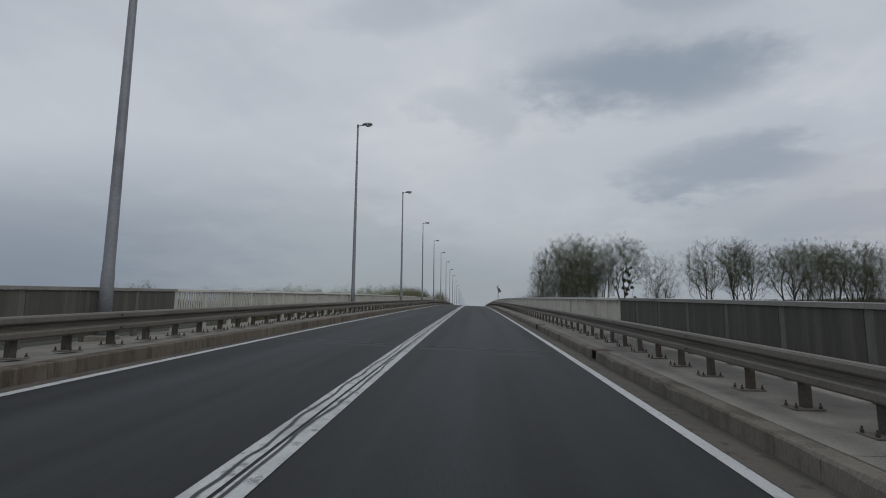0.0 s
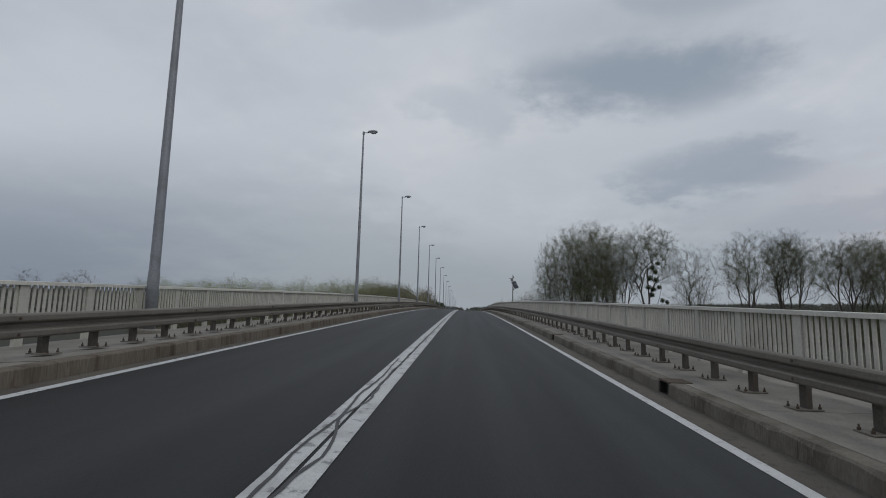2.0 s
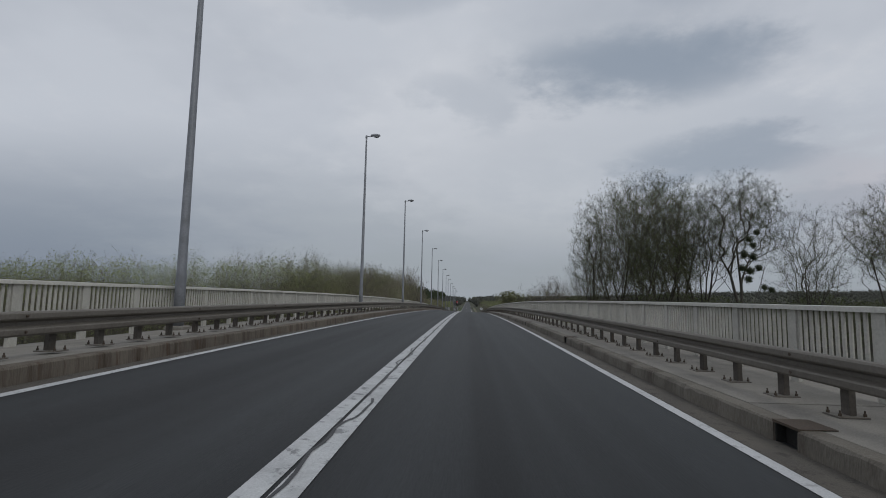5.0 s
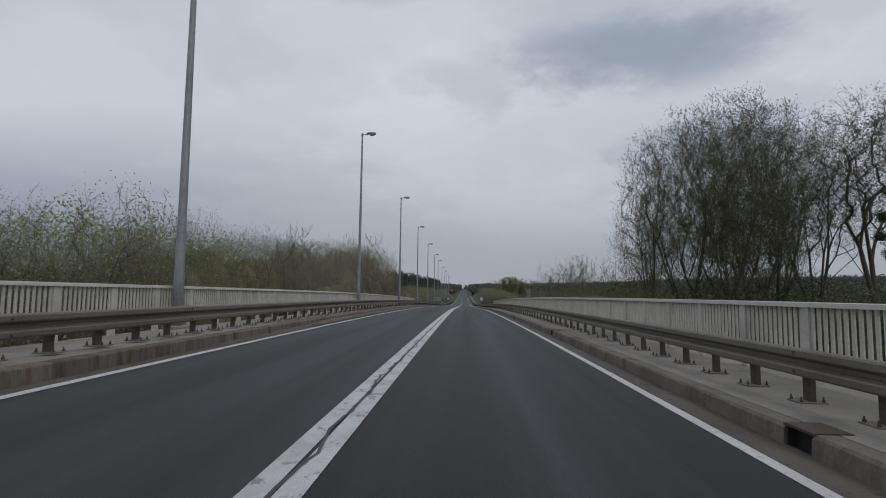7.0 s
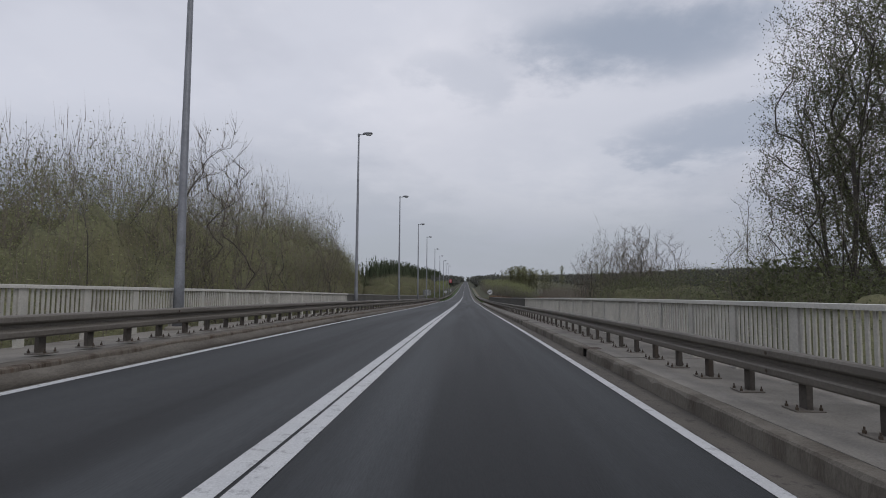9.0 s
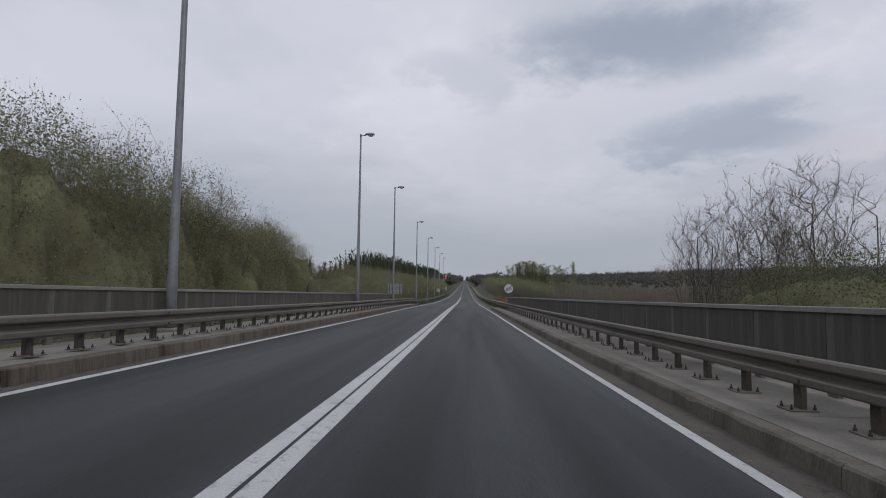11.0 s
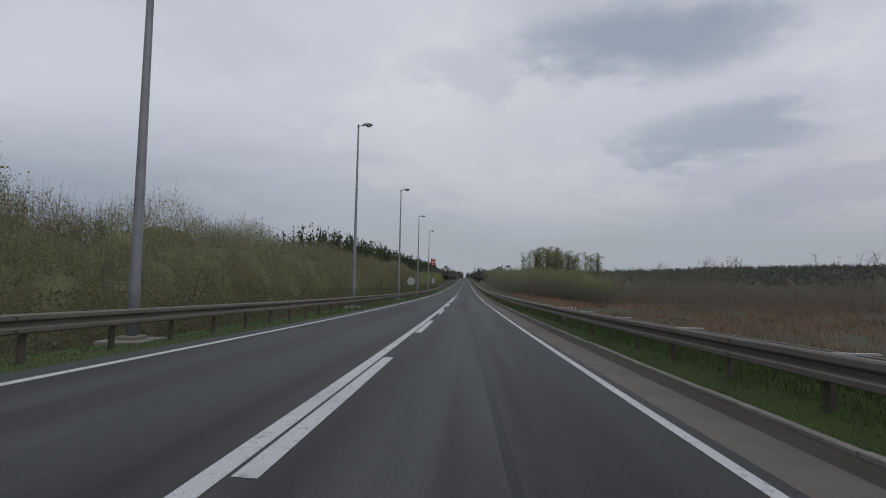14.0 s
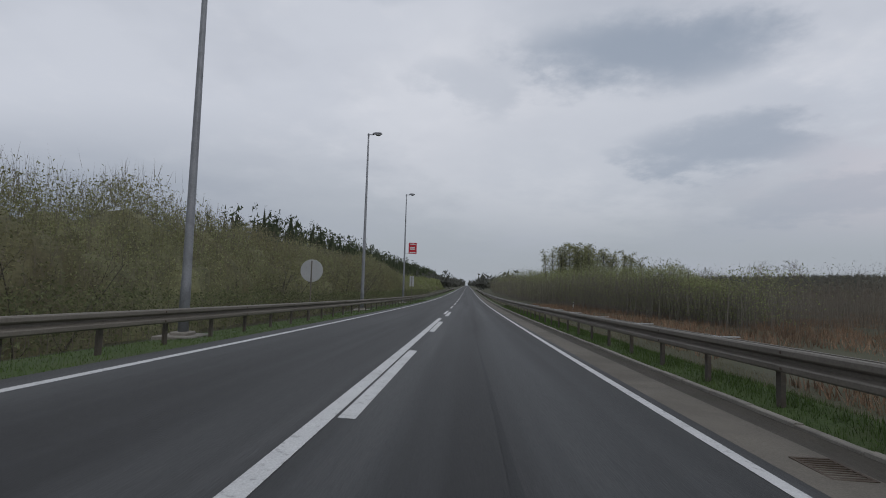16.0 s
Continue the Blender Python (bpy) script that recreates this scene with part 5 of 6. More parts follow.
def plant_all():
    rnd = random.Random(77)
    t = lambda: rnd.uniform(0, 6.28)
    # the big clump and the row of poplars east of the bridge: kind, x, y, height of the tip
    for kind, x, y, tip in (("poplar_low", 33.5, 238, 31), ("poplar_a", 40, 239, 36), ("poplar_b", 46, 237, 39), ("poplar_a", 52, 240, 40),
                            ("poplar_b", 57, 242, 38.5), ("sparse_a", 62.5, 240, 37), ("sparse_b", 72.5, 238, 40), ("broad", 88, 238, 32),
                            ("sparse_a", 110, 240, 38), ("sparse_b", 125, 241, 38.5), ("sparse_a", 131, 246, 37), ("sparse_b", 148, 242, 37.5), ("sparse_a", 155, 246, 38),
                            ("poplar_b", 163, 243, 38), ("sparse_b", 171, 247, 37.5), ("sparse_a", 179, 244, 38), ("poplar_a", 188, 248, 38), ("broad", 199, 250, 37), ("sparse_b", 212, 252, 38)):
        plant(kind, x, y, tip - ground_z(x, y), t(), wide=1.2 if kind.startswith("sparse") and x > 70 else 0.97)
    for x, y, tip in ((27, 240, 9), (29.5, 243, 14), (23, 247, 6)):
        plant("wood_a", x, y, tip + 7, t(), wide=1.1)
    # understorey of the clump
    for k in range(32):
        x = rnd.uniform(28, 205) if k > 14 else rnd.uniform(28, 66)
        plant(rnd.choice(("bush_b", "bush_b", "bush_a")), x, 232 + rnd.uniform(0, 14) + 0.05 * x, rnd.uniform(8.5, 11.5), t(), wide=1.5)
    # small bare trees far west
    for x, y, tip in ((-188, 247, 17), (-197, 290, 19), (-176, 262, 12), (-125, 230, 13.5), (-228, 260, 13), (-208, 292, 17)):
        plant("bare", x, y, tip + 7, t(), wide=1.7)
    # trees close beside the bridge
    for kind, x, y, tip in (("bare", -11.8, 219.5, 11.6), ("wood_b", -12.8, 222.5, 11.0), ("wood_a", -12.2, 216.5, 9.6), ("wood_c", -11.0, 226.0, 9.6), ("wood_b", -12.4, 229.5, 9.0), ("wood_a", -11.6, 233.5, 8.6),
                            ("wood_c", -11.4, 238.0, 9.4), ("wood_b", -11.6, 242.0, 11.0), ("wood_a", -13.5, 245.5, 9.5), ("wood_a", -13.2, 211.5, 8.2), ("wood_b", -14.5, 206.5, 8.8), ("wood_c", -15.0, 201.5, 7.6),
                            ("wood_b", -15.5, 249.0, 9.0), ("wood_a", -17.0, 215.0, 10.0), ("wood_b", -18.0, 224.0, 11.0), ("wood_c", -17.5, 234.0, 10.5), ("bare", -18.5, 208.0, 11.5)):
        plant(kind, x, y, tip - ground_z(x, y), t(), wide=1.05)
    # the wood west of the bridge
    rows = []
    y = 190.0
    while y < 325:
        inner = -27.5 - 3 * noise.noise((y * 0.05, 2, 0)) - 4 * smooth(300, 330, y)
        for row in range(2 if y > 210 else 3):
            rows.append((inner - row * 6.5 + rnd.uniform(-2, 2), y + rnd.uniform(-2, 2), 1.0))
        y += 5.4
    for k in range(6):
        rows.append((-46 - rnd.uniform(0, 42), 192 + rnd.uniform(0, 14), 1.0))
    for x in range(-84, -28, 6):
        rows.append((x + rnd.uniform(-2, 2), 190 + rnd.uniform(0, 6), 1.0))
    rows += [(-27.5, 291.5, 1.12), (-29.5, 294, 1.05), (-25.5, 275, 1.12), (-26.5, 280, 1.1), (-33, 331, 0.85), (-36, 326, 1.0), (-39, 333, 0.9), (-31.5, 323, 0.95), (-42, 330, 1.0), (-30.5, 318, 1.0), (-34.5, 334, 0.7)]
    for x, y, g in rows:
        tip = (11.8 + 2.4 * smooth(215, 265, y) - 1.6 * smooth(286, 298, y) - 1.8 * smooth(298, 308, y) + 1.6 * smooth(314, 322, y)) * g + rnd.uniform(-1.6, 1.4)
        plant("copse" if y > 286 and x > -43 and rnd.random() < 0.8 else rnd.choice(("wood_a", "wood_b", "wood_b", "wood_c", "copse" if y < 290 else "wood_a")), x, y, tip - ground_z(x, y), t(), wide=1.2)
    for k in range(14):
        y = rnd.uniform(200, 322)
        plant(rnd.choice(("bush_a", "bush_b", "bush_c")), -22 - rnd.uniform(0, 5), y, rnd.uniform(6, 9.5), t(), wide=1.4)
    # scrub west of the open road
    y = 336.0
    while y < 520:
        for row in range(2 if y < 400 else 1):
            x = -22 - row * 8 + rnd.uniform(-3, 3)
            tip = level(y) + 7.2 + rnd.uniform(-1.2, 1.4) + row * 1.2
            plant(rnd.choice(("wood_a", "wood_b", "wood_b", "wood_a", "wood_c")), x, y + rnd.uniform(-2, 2), tip - ground_z(x, y), t(), wide=1.7)
        y += 8.0 if y < 480 else 13
    for k in range(22):
        y = 318 + 110 * rnd.random()
        plant(rnd.choice(("bush_a", "bush_c", "bush_b", "bush_a")), -14.5 - rnd.uniform(0, 5), y, rnd.uniform(4.0, 6.5), t(), wide=1.4)
    # east: slender trees before the bridge end
    plant("wood_b", 16.1, 250.5, 17.5, 1.0, wide=0.6)
    plant("wood_b", 18.5, 254.5, 13.0, 2.0, wide=0.6)
    for k in range(13):
        x, y = rnd.uniform(18, 62), rnd.uniform(226, 280)
        plant(rnd.choice(("wood_a", "wood_b", "wood_c")), x, y, rnd.uniform(8.5, 12), t(), wide=1.3)
    for x, y, tip in ((23, 287, 8.0), (25.5, 288, 9.5), (28, 285, 12), (30, 290, 12.5), (33, 287, 12), (36, 291, 11), (39, 288, 12), (26.5, 293, 10), (31.5, 284, 12.5), (34.5, 294, 11)):
        plant("bare" if x % 2 > 0.8 else "wood_c", x, y, tip + 1.0 - ground_z(x, y), t(), wide=1.25)
    for k in range(20):
        plant(rnd.choice(("bush_a", "bush_c", "bush_b")), rnd.uniform(14, 80), rnd.uniform(215, 290), rnd.uniform(4.5, 7.0), t(), wide=1.5)
    # east of the open road: green scrub, then brown saplings over the reeds
    y = 396.0
    while y < 640:
        x0 = 17 + 0.12 * max(0, 470 - y)
        for k in range(2 if y < 500 else 1):
            x = x0 + k * 12 + rnd.uniform(-3, 3)
            if x < 0.5 * (y - 350) + 2:
                plant(rnd.choice(("wood_a", "wood_b", "wood_b", "thin_b")), x, y + rnd.uniform(-3, 3), rnd.uniform(5.6, 7.4), t(), wide=1.6)
        y += 9
    for k in range(12):
        plant(rnd.choice(("wood_b", "wood_b", "wood_a")), rnd.uniform(46, 78), rnd.uniform(465, 500), rnd.uniform(8, 10.5), t(), wide=1.6)
    for k in range(36):
        x = rnd.uniform(42, 230)
        y = rnd.uniform(376, 470) + 0.1 * x
        plant(rnd.choice(("thin_a", "thin_a", "thin_a", "bush_c")), x, y, rnd.uniform(4.2, 6.2), t(), wide=1.7)
    for k in range(14):
        plant(rnd.choice(("wood_b", "wood_a")), rnd.uniform(30, 62), rnd.uniform(428, 466), rnd.uniform(6.0, 7.6), t(), wide=1.9)
    for x, y, tip in ((25, 490, 8), (27.5, 492, 9), (30, 494, 10), (32, 490, 9), (34, 492, 9.5), (36, 495, 9), (38, 497, 9.8), (40.5, 493, 9.3), (43, 495, 8.5), (48, 500, 9.5), (52, 505, 8), (29, 499, 9.4), (33, 501, 10.6), (35.2, 489, 8.8), (37, 503, 10.2)):
        plant("slim", x + rnd.uniform(-0.8, 0.8), y, (tip + 0.5 - ground_z(x, y)) * rnd.uniform(0.93, 1.07), t(), wide=rnd.uniform(1.1, 1.9))
    plant("slim", 79, 600, 20, 1.0)
    for x, y, tip in ((142, 574, 14), (128, 570, 13), (100, 560, 9), (160, 520, 13), (170, 500, 14), (185, 505, 13)):
        plant("bare" if x < 150 else "thin_a", x, y, tip - ground_z(x, y), t(), wide=2.0)


plant_all()


def thicket(label, face, y0, y1, top, deep, leaf, twig, count, size, seed, side=-1, core_part=0.78, fade=14.0):
    """A dense stand along the line x = face(y): a low lumpy core inside a deep cloud of small leaves and upright twigs."""
    rnd = random.Random(seed)
    ny, na = max(2, int((y1 - y0) / 0.55)), 18

    def skin(y, a, part):
        e = smooth(0, fade, y - y0) * smooth(0, fade, y1 - y)
        xf = face(y)
        g = ground_z(xf + side * deep * 0.5, y) - 0.3
        n = 1.0 + 0.28 * noise.noise((y * 0.33, a * 2.0, seed)) + 0.15 * noise.noise((y * 1.1, a * 6.0, seed + 5.0)) + 0.06 * noise.noise((y * 2.6, a * 14.0, seed + 9.0))
        n = 1 + 0.2 * math.tanh((n - 1) / 0.2) + (0.16 * noise.noise((y * 0.55, 1.0, seed + 2.0)) * math.sin(a) if part == 1 else 0.0)
        wide = deep * (0.5 if part == 1 else 0.42)
        return Vector((xf + side * (deep * 0.5 - wide * math.cos(a) * n), y, g + (top(y) - g) * part * e * max(0.0, math.sin(a)) ** 0.6 * n))

    v, f = [], []
    for i in range(ny + 1):
        v += [tuple(skin(y0 + (y1 - y0) * i / ny, math.pi * k / na, core_part)) for k in range(na + 1)]
    for i in range(ny):
        for k in range(na):
            a = i * (na + 1) + k
            f.append((a, a + 1, a + na + 2, a + na + 1))
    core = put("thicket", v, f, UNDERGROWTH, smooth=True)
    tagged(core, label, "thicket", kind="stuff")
    lv, lf, tv, tf = [], [], [], []
    for _ in range(count):
        y = y0 + (y1 - y0) * rnd.random() ** 1.35
        grow = 1 + max(0.0, y - y0 - 40) / 110
        p = skin(y, math.pi * 0.72 * rnd.random() ** 0.9, 1)
        c = skin(y, math.pi * 0.4, 0.5)
        p = p.lerp(c, min(0.6, abs(rnd.gauss(0, 0.18)))) + Vector((rnd.gauss(0, 0.35), 0, rnd.gauss(0, 0.3)))
        if rnd.random() < 0.16:
            q = Vector((rnd.gauss(0, 0.16), rnd.gauss(0, 0.16), 1)) * rnd.uniform(0.35, 1.3)
            r = Vector((rnd.gauss(0, 1), rnd.gauss(0, 1), 0)).normalized() * 0.009 * grow
            n = len(tv)
            tv += [tuple(p - r), tuple(p + r), tuple(p + q)]
            tf.append((n, n + 1, n + 2))
            continue
        q = Vector((rnd.gauss(0, 1), rnd.gauss(0, 1), rnd.gauss(0, 1))).normalized() * size * grow * rnd.uniform(0.6, 1.4)
        r = Vector((rnd.gauss(0, 1), rnd.gauss(0, 1), rnd.gauss(0, 1))).normalized() * size * grow * 0.5
        n = len(lv)
        lv += [tuple(p), tuple(p + q + r), tuple(p + q - r)]
        lf.append((n, n + 1, n + 2))
    tagged(put("leaves", lv, lf, leaf, core), kind="stuff")
    tagged(put("twigs", tv, tf, twig, core), kind="stuff")


def wood_face(y):
    return -23.5 - 4 * noise.noise((y * 0.05, 2, 0)) - 5.0 * smooth(300, 330, y)


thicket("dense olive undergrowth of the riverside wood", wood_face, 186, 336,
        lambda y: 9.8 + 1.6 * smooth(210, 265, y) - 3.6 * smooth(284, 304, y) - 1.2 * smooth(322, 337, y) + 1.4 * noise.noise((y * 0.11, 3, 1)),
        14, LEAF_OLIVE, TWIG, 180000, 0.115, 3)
thicket("brown and olive bushes close beside the bridge", lambda y: -10.6 - 0.8 * noise.noise((y * 0.1, 6, 0)), 199, 252,
        lambda y: 5.2 + 3.6 * smooth(204, 220, y) - 1.5 * smooth(244, 252, y) + 1.2 * noise.noise((y * 0.16, 9, 1)), 8, LEAF_OLIVE, TWIG_BROWN, 100000, 0.06, 23, fade=6.0)
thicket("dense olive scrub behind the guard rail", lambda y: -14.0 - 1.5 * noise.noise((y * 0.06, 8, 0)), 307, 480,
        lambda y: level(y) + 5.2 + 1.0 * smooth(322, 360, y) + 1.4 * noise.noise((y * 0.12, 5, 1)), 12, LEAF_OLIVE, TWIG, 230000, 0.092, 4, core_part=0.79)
thicket("leafy end of the riverside wood", lambda y: -27.0 + 0.6 * noise.noise((y * 0.3, 4, 0)), 316, 343,
        lambda y: 8.7 - 2.5 * smooth(330, 342, y) + 0.8 * noise.noise((y * 0.3, 9, 2)), 13, LEAF_OLIVE, TWIG, 46000, 0.11, 14, fade=8.0)
thicket("fresh green scrub beside the open road", lambda y: -15 - 2.0 * noise.noise((y * 0.05, 18, 0)), 468, 700,
        lambda y: level(y) + 4.5 + 1.4 * noise.noise((y * 0.1, 15, 1)), 10, LEAF_LIME, TWIG, 26000, 0.26, 5)
thicket("dark undergrowth below the poplars", lambda y: 22 + 3 * noise.noise((y * 0.05, 38, 0)), 216, 296,
        lambda y: 3.4 + 1.4 * noise.noise((y * 0.1, 35, 1)), 16, LEAF, TWIG_BROWN, 50000, 0.13, 7, side=1)


def stand(label, count, place, hgt, lo, hi, leaf, twig, size, leafy, hair, seed, gap=-1.0):
    """A stand of thin stems with a haze of leaves between the heights lo and hi (parts of hgt)."""
    rnd = random.Random(seed)
    lv, lf, tv, tf = [], [], [], []
    for _ in range(count):
        x, y = place(rnd)
        if noise.noise((x * 0.12, y * 0.12, seed)) < gap:
            continue
        g = ground_z(x, y)
        top = hgt(x, y) * (1 + 0.22 * noise.noise((x * 0.25, y * 0.25, seed + 3.0)))
        if rnd.random() < leafy:
            p = Vector((x, y, g + top * (lo + (hi - lo) * rnd.random() ** 0.8)))
            q = Vector((rnd.gauss(0, 1), rnd.gauss(0, 1), rnd.gauss(0, 1))).normalized() * size * rnd.uniform(0.6, 1.4)
            r = Vector((rnd.gauss(0, 1), rnd.gauss(0, 1), rnd.gauss(0, 1))).normalized() * size * 0.55
            n = len(lv)
            lv += [tuple(p), tuple(p + q + r), tuple(p + q - r)]
            lf.append((n, n + 1, n + 2))
        else:
            z0 = g + top * max(0.0, rnd.uniform(-0.3, 0.6))
            z1 = z0 + (g + top * rnd.uniform(0.85, 1.1) - z0) * rnd.uniform(0.6, 1)
            w = hair * rnd.uniform(0.6, 1.5)
            d = rnd.uniform(0, 3.14)
            lean = (z1 - z0) * 0.08
            n = len(tv)
            tv += [(x - w * math.cos(d), y - w * math.sin(d), z0), (x + w * math.cos(d), y + w * math.sin(d), z0),
                   (x + rnd.gauss(0, lean), y + rnd.gauss(0, lean), z1)]
            tf.append((n, n + 1, n + 2))
    ob = put("thicket", tv, tf, twig)
    tagged(ob, label, "thicket", kind="stuff")
    if lv:
        tagged(put("leaves", lv, lf, leaf, ob), kind="stuff")


def wood_front(rnd):
    return -25 - 75 * rnd.random(), 187 + 26 * rnd.random() ** 1.5


def poplar_foot(rnd):
    x = 26 + 210 * rnd.random()
    return x, 230 + 0.06 * x + 10 * rnd.random()


def green_edge(rnd):
    y = 398 + 220 * rnd.random() ** 1.6
    lo = 13.5 + 0.14 * max(0, 470 - y)
    return lo + (5 + 0.09 * (y - 398)) * rnd.random() + rnd.gauss(0, 1.2), y + rnd.gauss(0, 4)


def brown_stand(rnd):
    x = 36 + 170 * rnd.random() ** 1.3
    return x, 372 + 0.12 * x + 60 * rnd.random()


def rail_scrub(rnd):
    return -8.3 - 5.0 * rnd.random(), 296 + 190 * rnd.random() ** 1.4


# Low bushes added so the shaded foot of the scrub gets a dark band.
stand("low bushes added as a dark shade band on the bank behind the guard rail", 60000, rail_scrub, lambda x, y: max(0.3, level(y) - 0.15 - 0.17 * (-6.8 - x) - ground_z(x, y) + 1.5 + 0.16 * (-8.3 - x)),
      0.3, 1.0, LEAF, TWIG_BROWN, 0.10, 0.9, 0.008, 18)
stand("lime and olive young trees at the front of the riverside wood", 95000, wood_front, lambda x, y: 16.2 + 2.5 * noise.noise((x * 0.08, y * 0.08, 12)), 0.1, 1.0, LEAF_LIME, TWIG, 0.21, 0.84, 0.014, 16)
stand("dark hedge of bushes at the foot of the poplars", 70000, poplar_foot, lambda x, y: 11.0 + 2.4 * noise.noise((x * 0.07, 0, 5)) + 0.008 * x, 0.05, 1.0, LEAF, TWIG_BROWN, 0.4, 0.9, 0.03, 17)
def scrub_top(x, y):
    return 5.2 + 1.6 * smooth(402, 425, y) + 1.0 * smooth(440, 520, y) + 2.2 * noise.noise((x * 0.09, y * 0.07, 1)) + 1.2 * noise.noise((x * 0.3, y * 0.25, 6))


stand("pale green scrub with thin grey stems at the edge of the marsh", 95000, green_edge, scrub_top, 0.12, 1.0, LEAF_LIME, BARK_PALE, 0.135, 0.86, 0.022, 6)
stand("dull olive scrub with thin grey stems at the edge of the marsh", 50000, green_edge, scrub_top, 0.12, 1.0, LEAF_OLIVE, BARK_PALE, 0.135, 0.9, 0.02, 26)
stand("brown leafless saplings standing close in the marsh", 150000, brown_stand, lambda x, y: 5.4 + 2.0 * noise.noise((x * 0.06, y * 0.06, 7)) + 1.6 * noise.noise((x * 0.25, y * 0.2, 2)), 0.15, 1.0, BUD, TWIG_BROWN, 0.085, 0.7, 0.011, 8, gap=-0.25)


# mistletoe in one poplar
def mistletoe(x, y, z, r, seed):
    rnd = random.Random(seed)
    v, f = lathe([(r * 0.1, -r * 0.6), (r * 0.5, -r * 0.3), (r * 0.55, r * 0.2), (r * 0.1, r * 0.6)], 7)
    for k in range(420):
        d = Vector((rnd.gauss(0, 1), rnd.gauss(0, 1), rnd.gauss(0, 1))).normalized()
        p = d * r * rnd.uniform(0.25, 1.0)
        a = Vector((rnd.gauss(0, 1), rnd.gauss(0, 1), rnd.gauss(0, 1))).normalized() * 0.26
        b = d.cross(a) * 0.7
        i = len(v)
        v += [tuple(p), tuple(p + a + b), tuple(p + a - b)]
        f.append((i, i + 1, i + 2))
    ob = put("mistletoe", v, f, NEEDLE)
    ob.location = (x, y, z)
    tagged(ob, "dark green ball of mistletoe hanging in a bare poplar", "mistletoe", "mistletoe balls")


for k, (x, z, r) in enumerate(((76.5, 20.5, 1.2), (75.2, 16.5, 1.3), (77.4, 16.0, 1.3), (74.6, 13.0, 1.2), (76.4, 12.4, 1.4), (78.6, 13.2, 1.0),
                               (76.0, 10.2, 1.1), (79.8, 8.2, 1.0), (81.5, 7.6, 0.9), (77.5, 19.0, 0.9), (78.5, 22.3, 0.8))):
    mistletoe(x - 3.6, 236.5, z, r, k)


# ---- pine forest and far woods ----
def round_tree(x, y, z, hgt, r, rnd, bits=34, grain=1.0, heart=1.0):
    """A far broadleaf tree: a small dark heart in a ragged cloud of twigs."""
    v, f = [], []
    for a, b, c in ((1, 0, 0), (-1, 0, 0), (0, 1, 0), (0, -1, 0), (0, 0, 1.0), (0, 0, -1)):
        v.append((x + a * r * heart * rnd.uniform(0.4, 0.7), y + b * r * heart * rnd.uniform(0.4, 0.7), z + hgt * (0.42 + 0.36 * c * heart * rnd.uniform(0.7, 1.1))))
    f += [(0, 2, 4), (2, 1, 4), (1, 3, 4), (3, 0, 4), (2, 0, 5), (1, 2, 5), (3, 1, 5), (0, 3, 5)]
    for k in range(bits):
        a, u = rnd.uniform(0, 6.28), rnd.random()
        rr = r * math.sin(math.pi * min(0.95, 0.12 + 0.8 * u)) * rnd.uniform(0.5, 1.0)
        p = (x + rr * math.cos(a), y + rr * math.sin(a), z + hgt * (0.05 + 0.9 * u))
        s = r * grain * rnd.uniform(0.12, 0.24)
        i = len(v)
        v += [(p[0] + rnd.gauss(0, s), p[1] + rnd.gauss(0, s), p[2] + rnd.gauss(0, s)) for _ in range(2)]
        v.append((p[0] + rnd.gauss(0, s), p[1] + rnd.gauss(0, s), p[2] + abs(rnd.gauss(0, s * 1.6))))
        f.append((i, i + 1, i + 2))
    return v, f


def build_far():
    rnd = random.Random(9)
    pieces = []
    y = 390.0
    while y < 1000:
        for row in range(3):
            x = -40 - row * 4.5 + rnd.uniform(-2, 2) - 40 * (1 - smooth(425, 452, y))
            tip = level(y) + 14.0 + 4.5 * smooth(430, 470, y) + rnd.uniform(-3.4, 1.8) + row * 0.6
            g = ground_z(x, y)
            pieces.append(round_tree(x, y + rnd.uniform(-2, 2), g, tip - g, rnd.uniform(1.6, 2.5), rnd, 90, 0.8, 1.35))
        y += 3.0
    tagged(put("pine_forest", *joined(*pieces), NEEDLE), "dark green pine forest west of the road", "forest", kind="stuff")
    pieces = []
    for k in range(5200):
        if k % 3:
            x, y = rnd.uniform(120, 1300), rnd.uniform(640, 1300)
            if x < 0.10 * y:
                continue
        else:
            x, y = -rnd.uniform(60, 900), rnd.uniform(560, 1300)
        pieces.append(round_tree(x, y, ground_z(x, y), rnd.uniform(5.5, 10) * (1 + 0.45 * noise.noise((x * 0.012, y * 0.01, 6))), rnd.uniform(2.5, 5), rnd, 16))
    for k in range(420):
        y = rnd.uniform(640, 1380)
        x = rnd.choice((-1, 1)) * (rnd.uniform(10, 60) if y < 1250 else rnd.uniform(6, 60))
        pieces.append(round_tree(x, y, ground_z(x, y), rnd.uniform(8, 13), rnd.uniform(3, 5), rnd))
    for k in range(700):
        x = rnd.uniform(-900, -230) if k % 2 else rnd.uniform(230, 900)
        y = rnd.uniform(330, 640)
        pieces.append(round_tree(x, y, ground_z(x, y), rnd.uniform(5, 8), rnd.uniform(3, 5), rnd))
    for k in range(900):
        x = -rnd.uniform(170, 900) if k % 3 else rnd.uniform(170, 800)
        y = rnd.uniform(290, 700)
        pieces.append(round_tree(x, y, ground_z(x, y), rnd.uniform(6, 10.5), rnd.uniform(2.5, 4.5), rnd))
    for k in range(60):
        y = rnd.uniform(1385, 1420)
        pieces.append(round_tree(rnd.uniform(-60, 60), y, ground_z(0, 1390), rnd.uniform(9, 14), 5, rnd))
    tagged(put("far_wood", *joined(*pieces), FARWOOD), "distant dark mixed woodland on low hills", "forest", kind="stuff")


build_far()


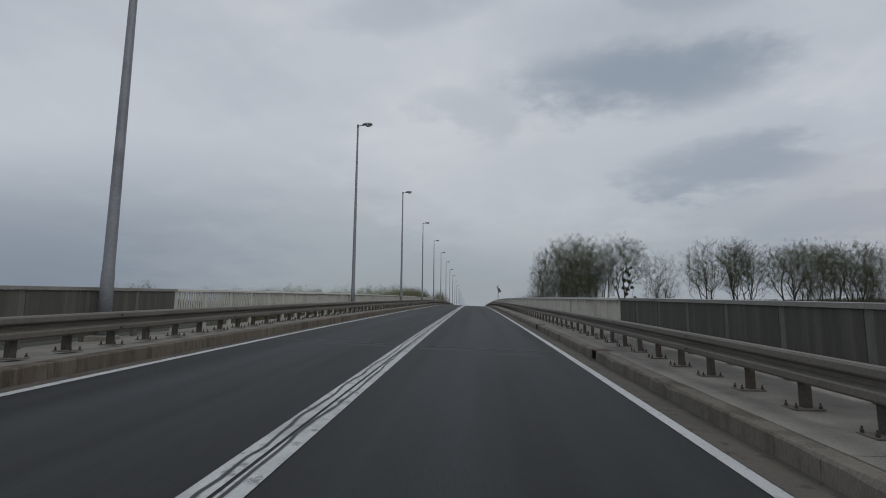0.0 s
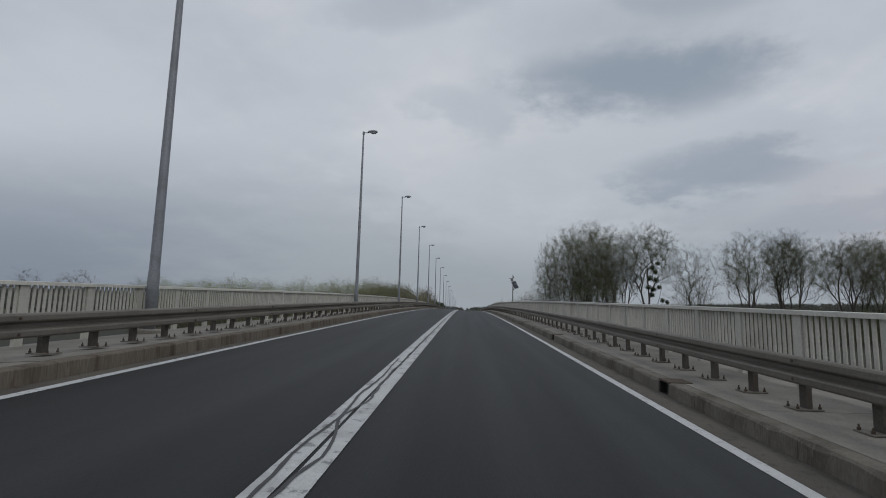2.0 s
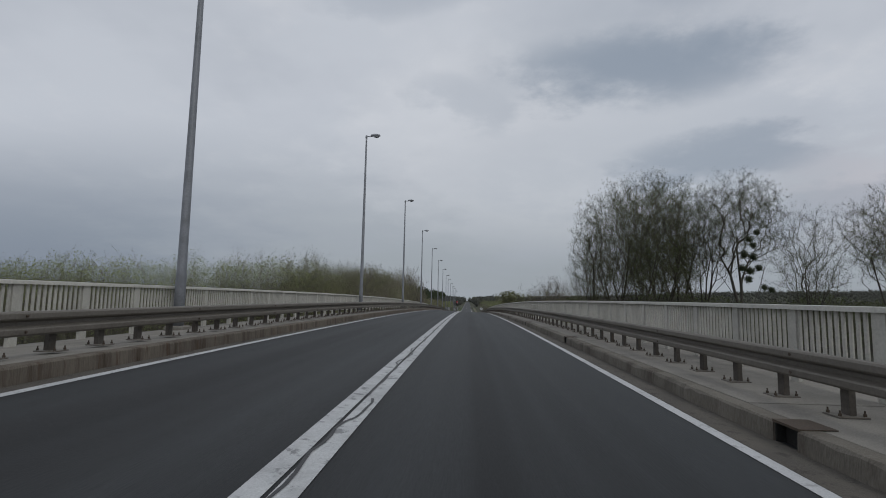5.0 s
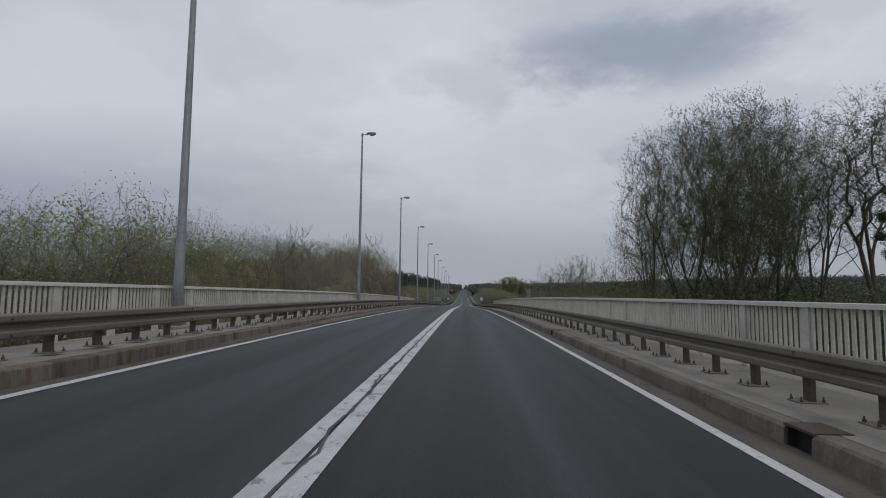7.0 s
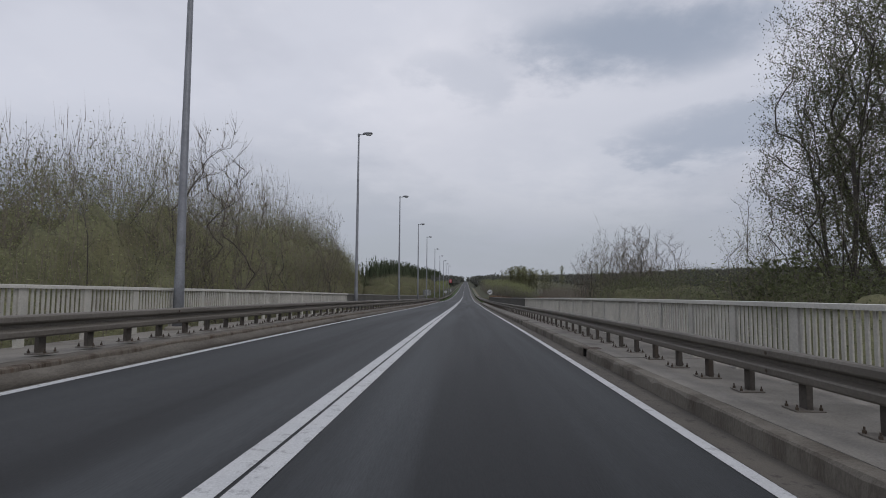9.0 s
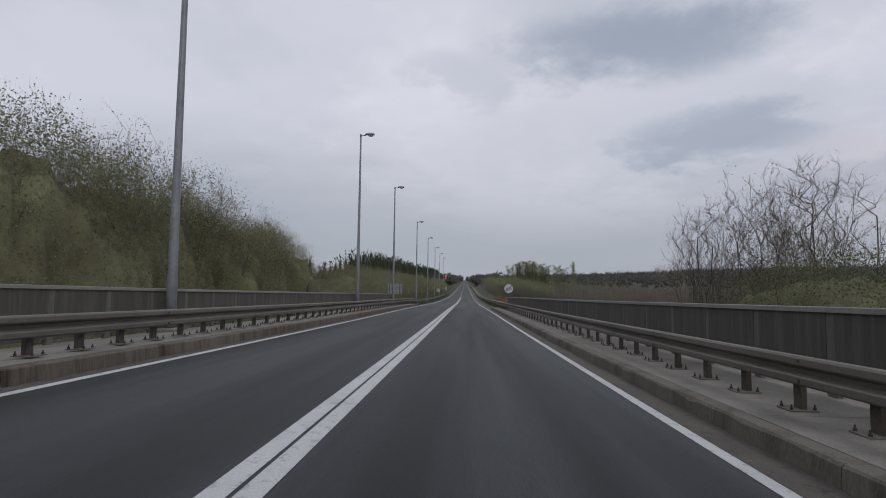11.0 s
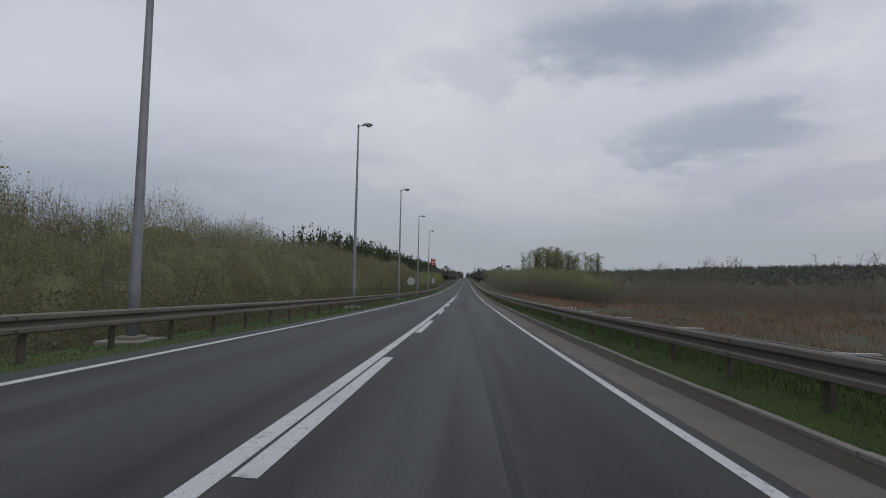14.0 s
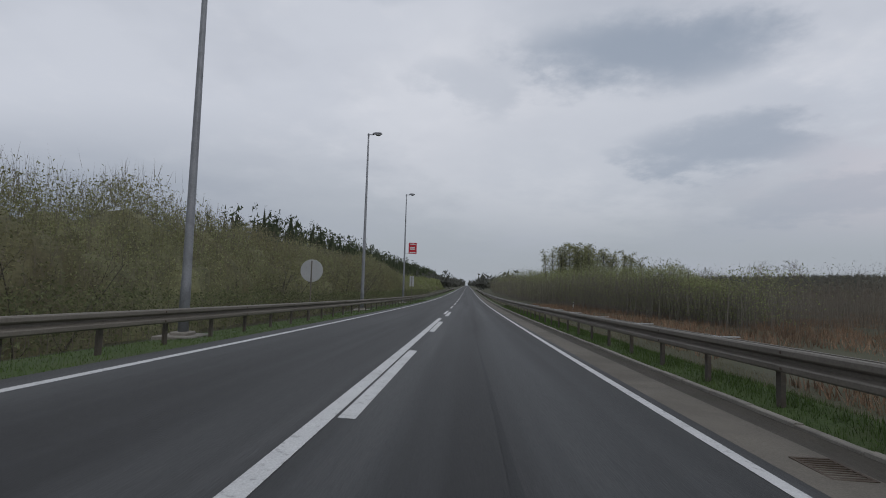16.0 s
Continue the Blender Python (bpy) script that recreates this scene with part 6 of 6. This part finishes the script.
# ---- grass and reeds ----
def build_blades(name, label, category, mat, count, place, h0, h1, width, seed):
    rnd = random.Random(seed)
    v, f = [], []
    for k in range(count):
        p = place(rnd)
        if p is None:
            continue
        x, y, z = p
        hgt = rnd.uniform(h0, h1)
        a = rnd.uniform(0, 6.28)
        dx, dy = math.cos(a) * width, math.sin(a) * width
        lx, ly = rnd.gauss(0, hgt * 0.25), rnd.gauss(0, hgt * 0.25)
        i = len(v)
        v += [(x - dx, y - dy, z), (x + dx, y + dy, z), (x + lx, y + ly, z + hgt)]
        f.append((i, i + 1, i + 2))
    tagged(put(name, v, f, mat), label, category, kind="stuff")


def verge_right(rnd):
    x, y = 5.14 + 1.22 * rnd.random() ** 1.2, 292.7 + 115 * rnd.random() ** 1.3
    return x, y, level(y) + verge_z(x, y) - 0.02


def verge_left(rnd):
    x, y = -3.95 - 3.0 * rnd.random(), 291.2 + 130 * rnd.random() ** 1.5
    z = 0.06 - 0.22 * (-3.8 - x) / 3.0 if x > -6.8 else -0.18 - 0.16 * (-6.8 - x)
    return x, y, level(y) + z - 0.02


def reeds(rnd):
    x, y = 12.5 + 85 * rnd.random() ** 1.3, 296 + 145 * rnd.random()
    if noise.noise((x * 0.09, y * 0.09, 5)) + 0.6 * noise.noise((x * 0.35, y * 0.3, 8)) < -0.16:
        return None
    return x, y, ground_z(x, y) - 0.05


build_blades("grass", "short green verge grass beside the guard rail", "grass", GRASS, 120000, verge_right, 0.04, 0.14, 0.0065, 1)
build_blades("grass", "short green verge grass beside the guard rail", "grass", GRASS, 70000, verge_left, 0.03, 0.10, 0.007, 2)
def bank_right(rnd):
    x, y = 6.3 + 6.5 * rnd.random(), 300 + 120 * rnd.random()
    z = -0.34 - 0.21 * (x - 6.4) if x < 7.4 else -0.55 - 0.435 * (x - 7.4)
    return x, y, max(level(y) + z if x < 10.4 else -99.0, ground_z(x, y)) - 0.03


build_blades("grass", "dry straw-coloured grass on the bank", "grass", STRAW, 45000, bank_right, 0.08, 0.3, 0.009, 4)
build_blades("reeds", "dry rust-brown reeds in the wet field", "reeds", REED, 130000, reeds, 0.25, 0.85, 0.026, 3)
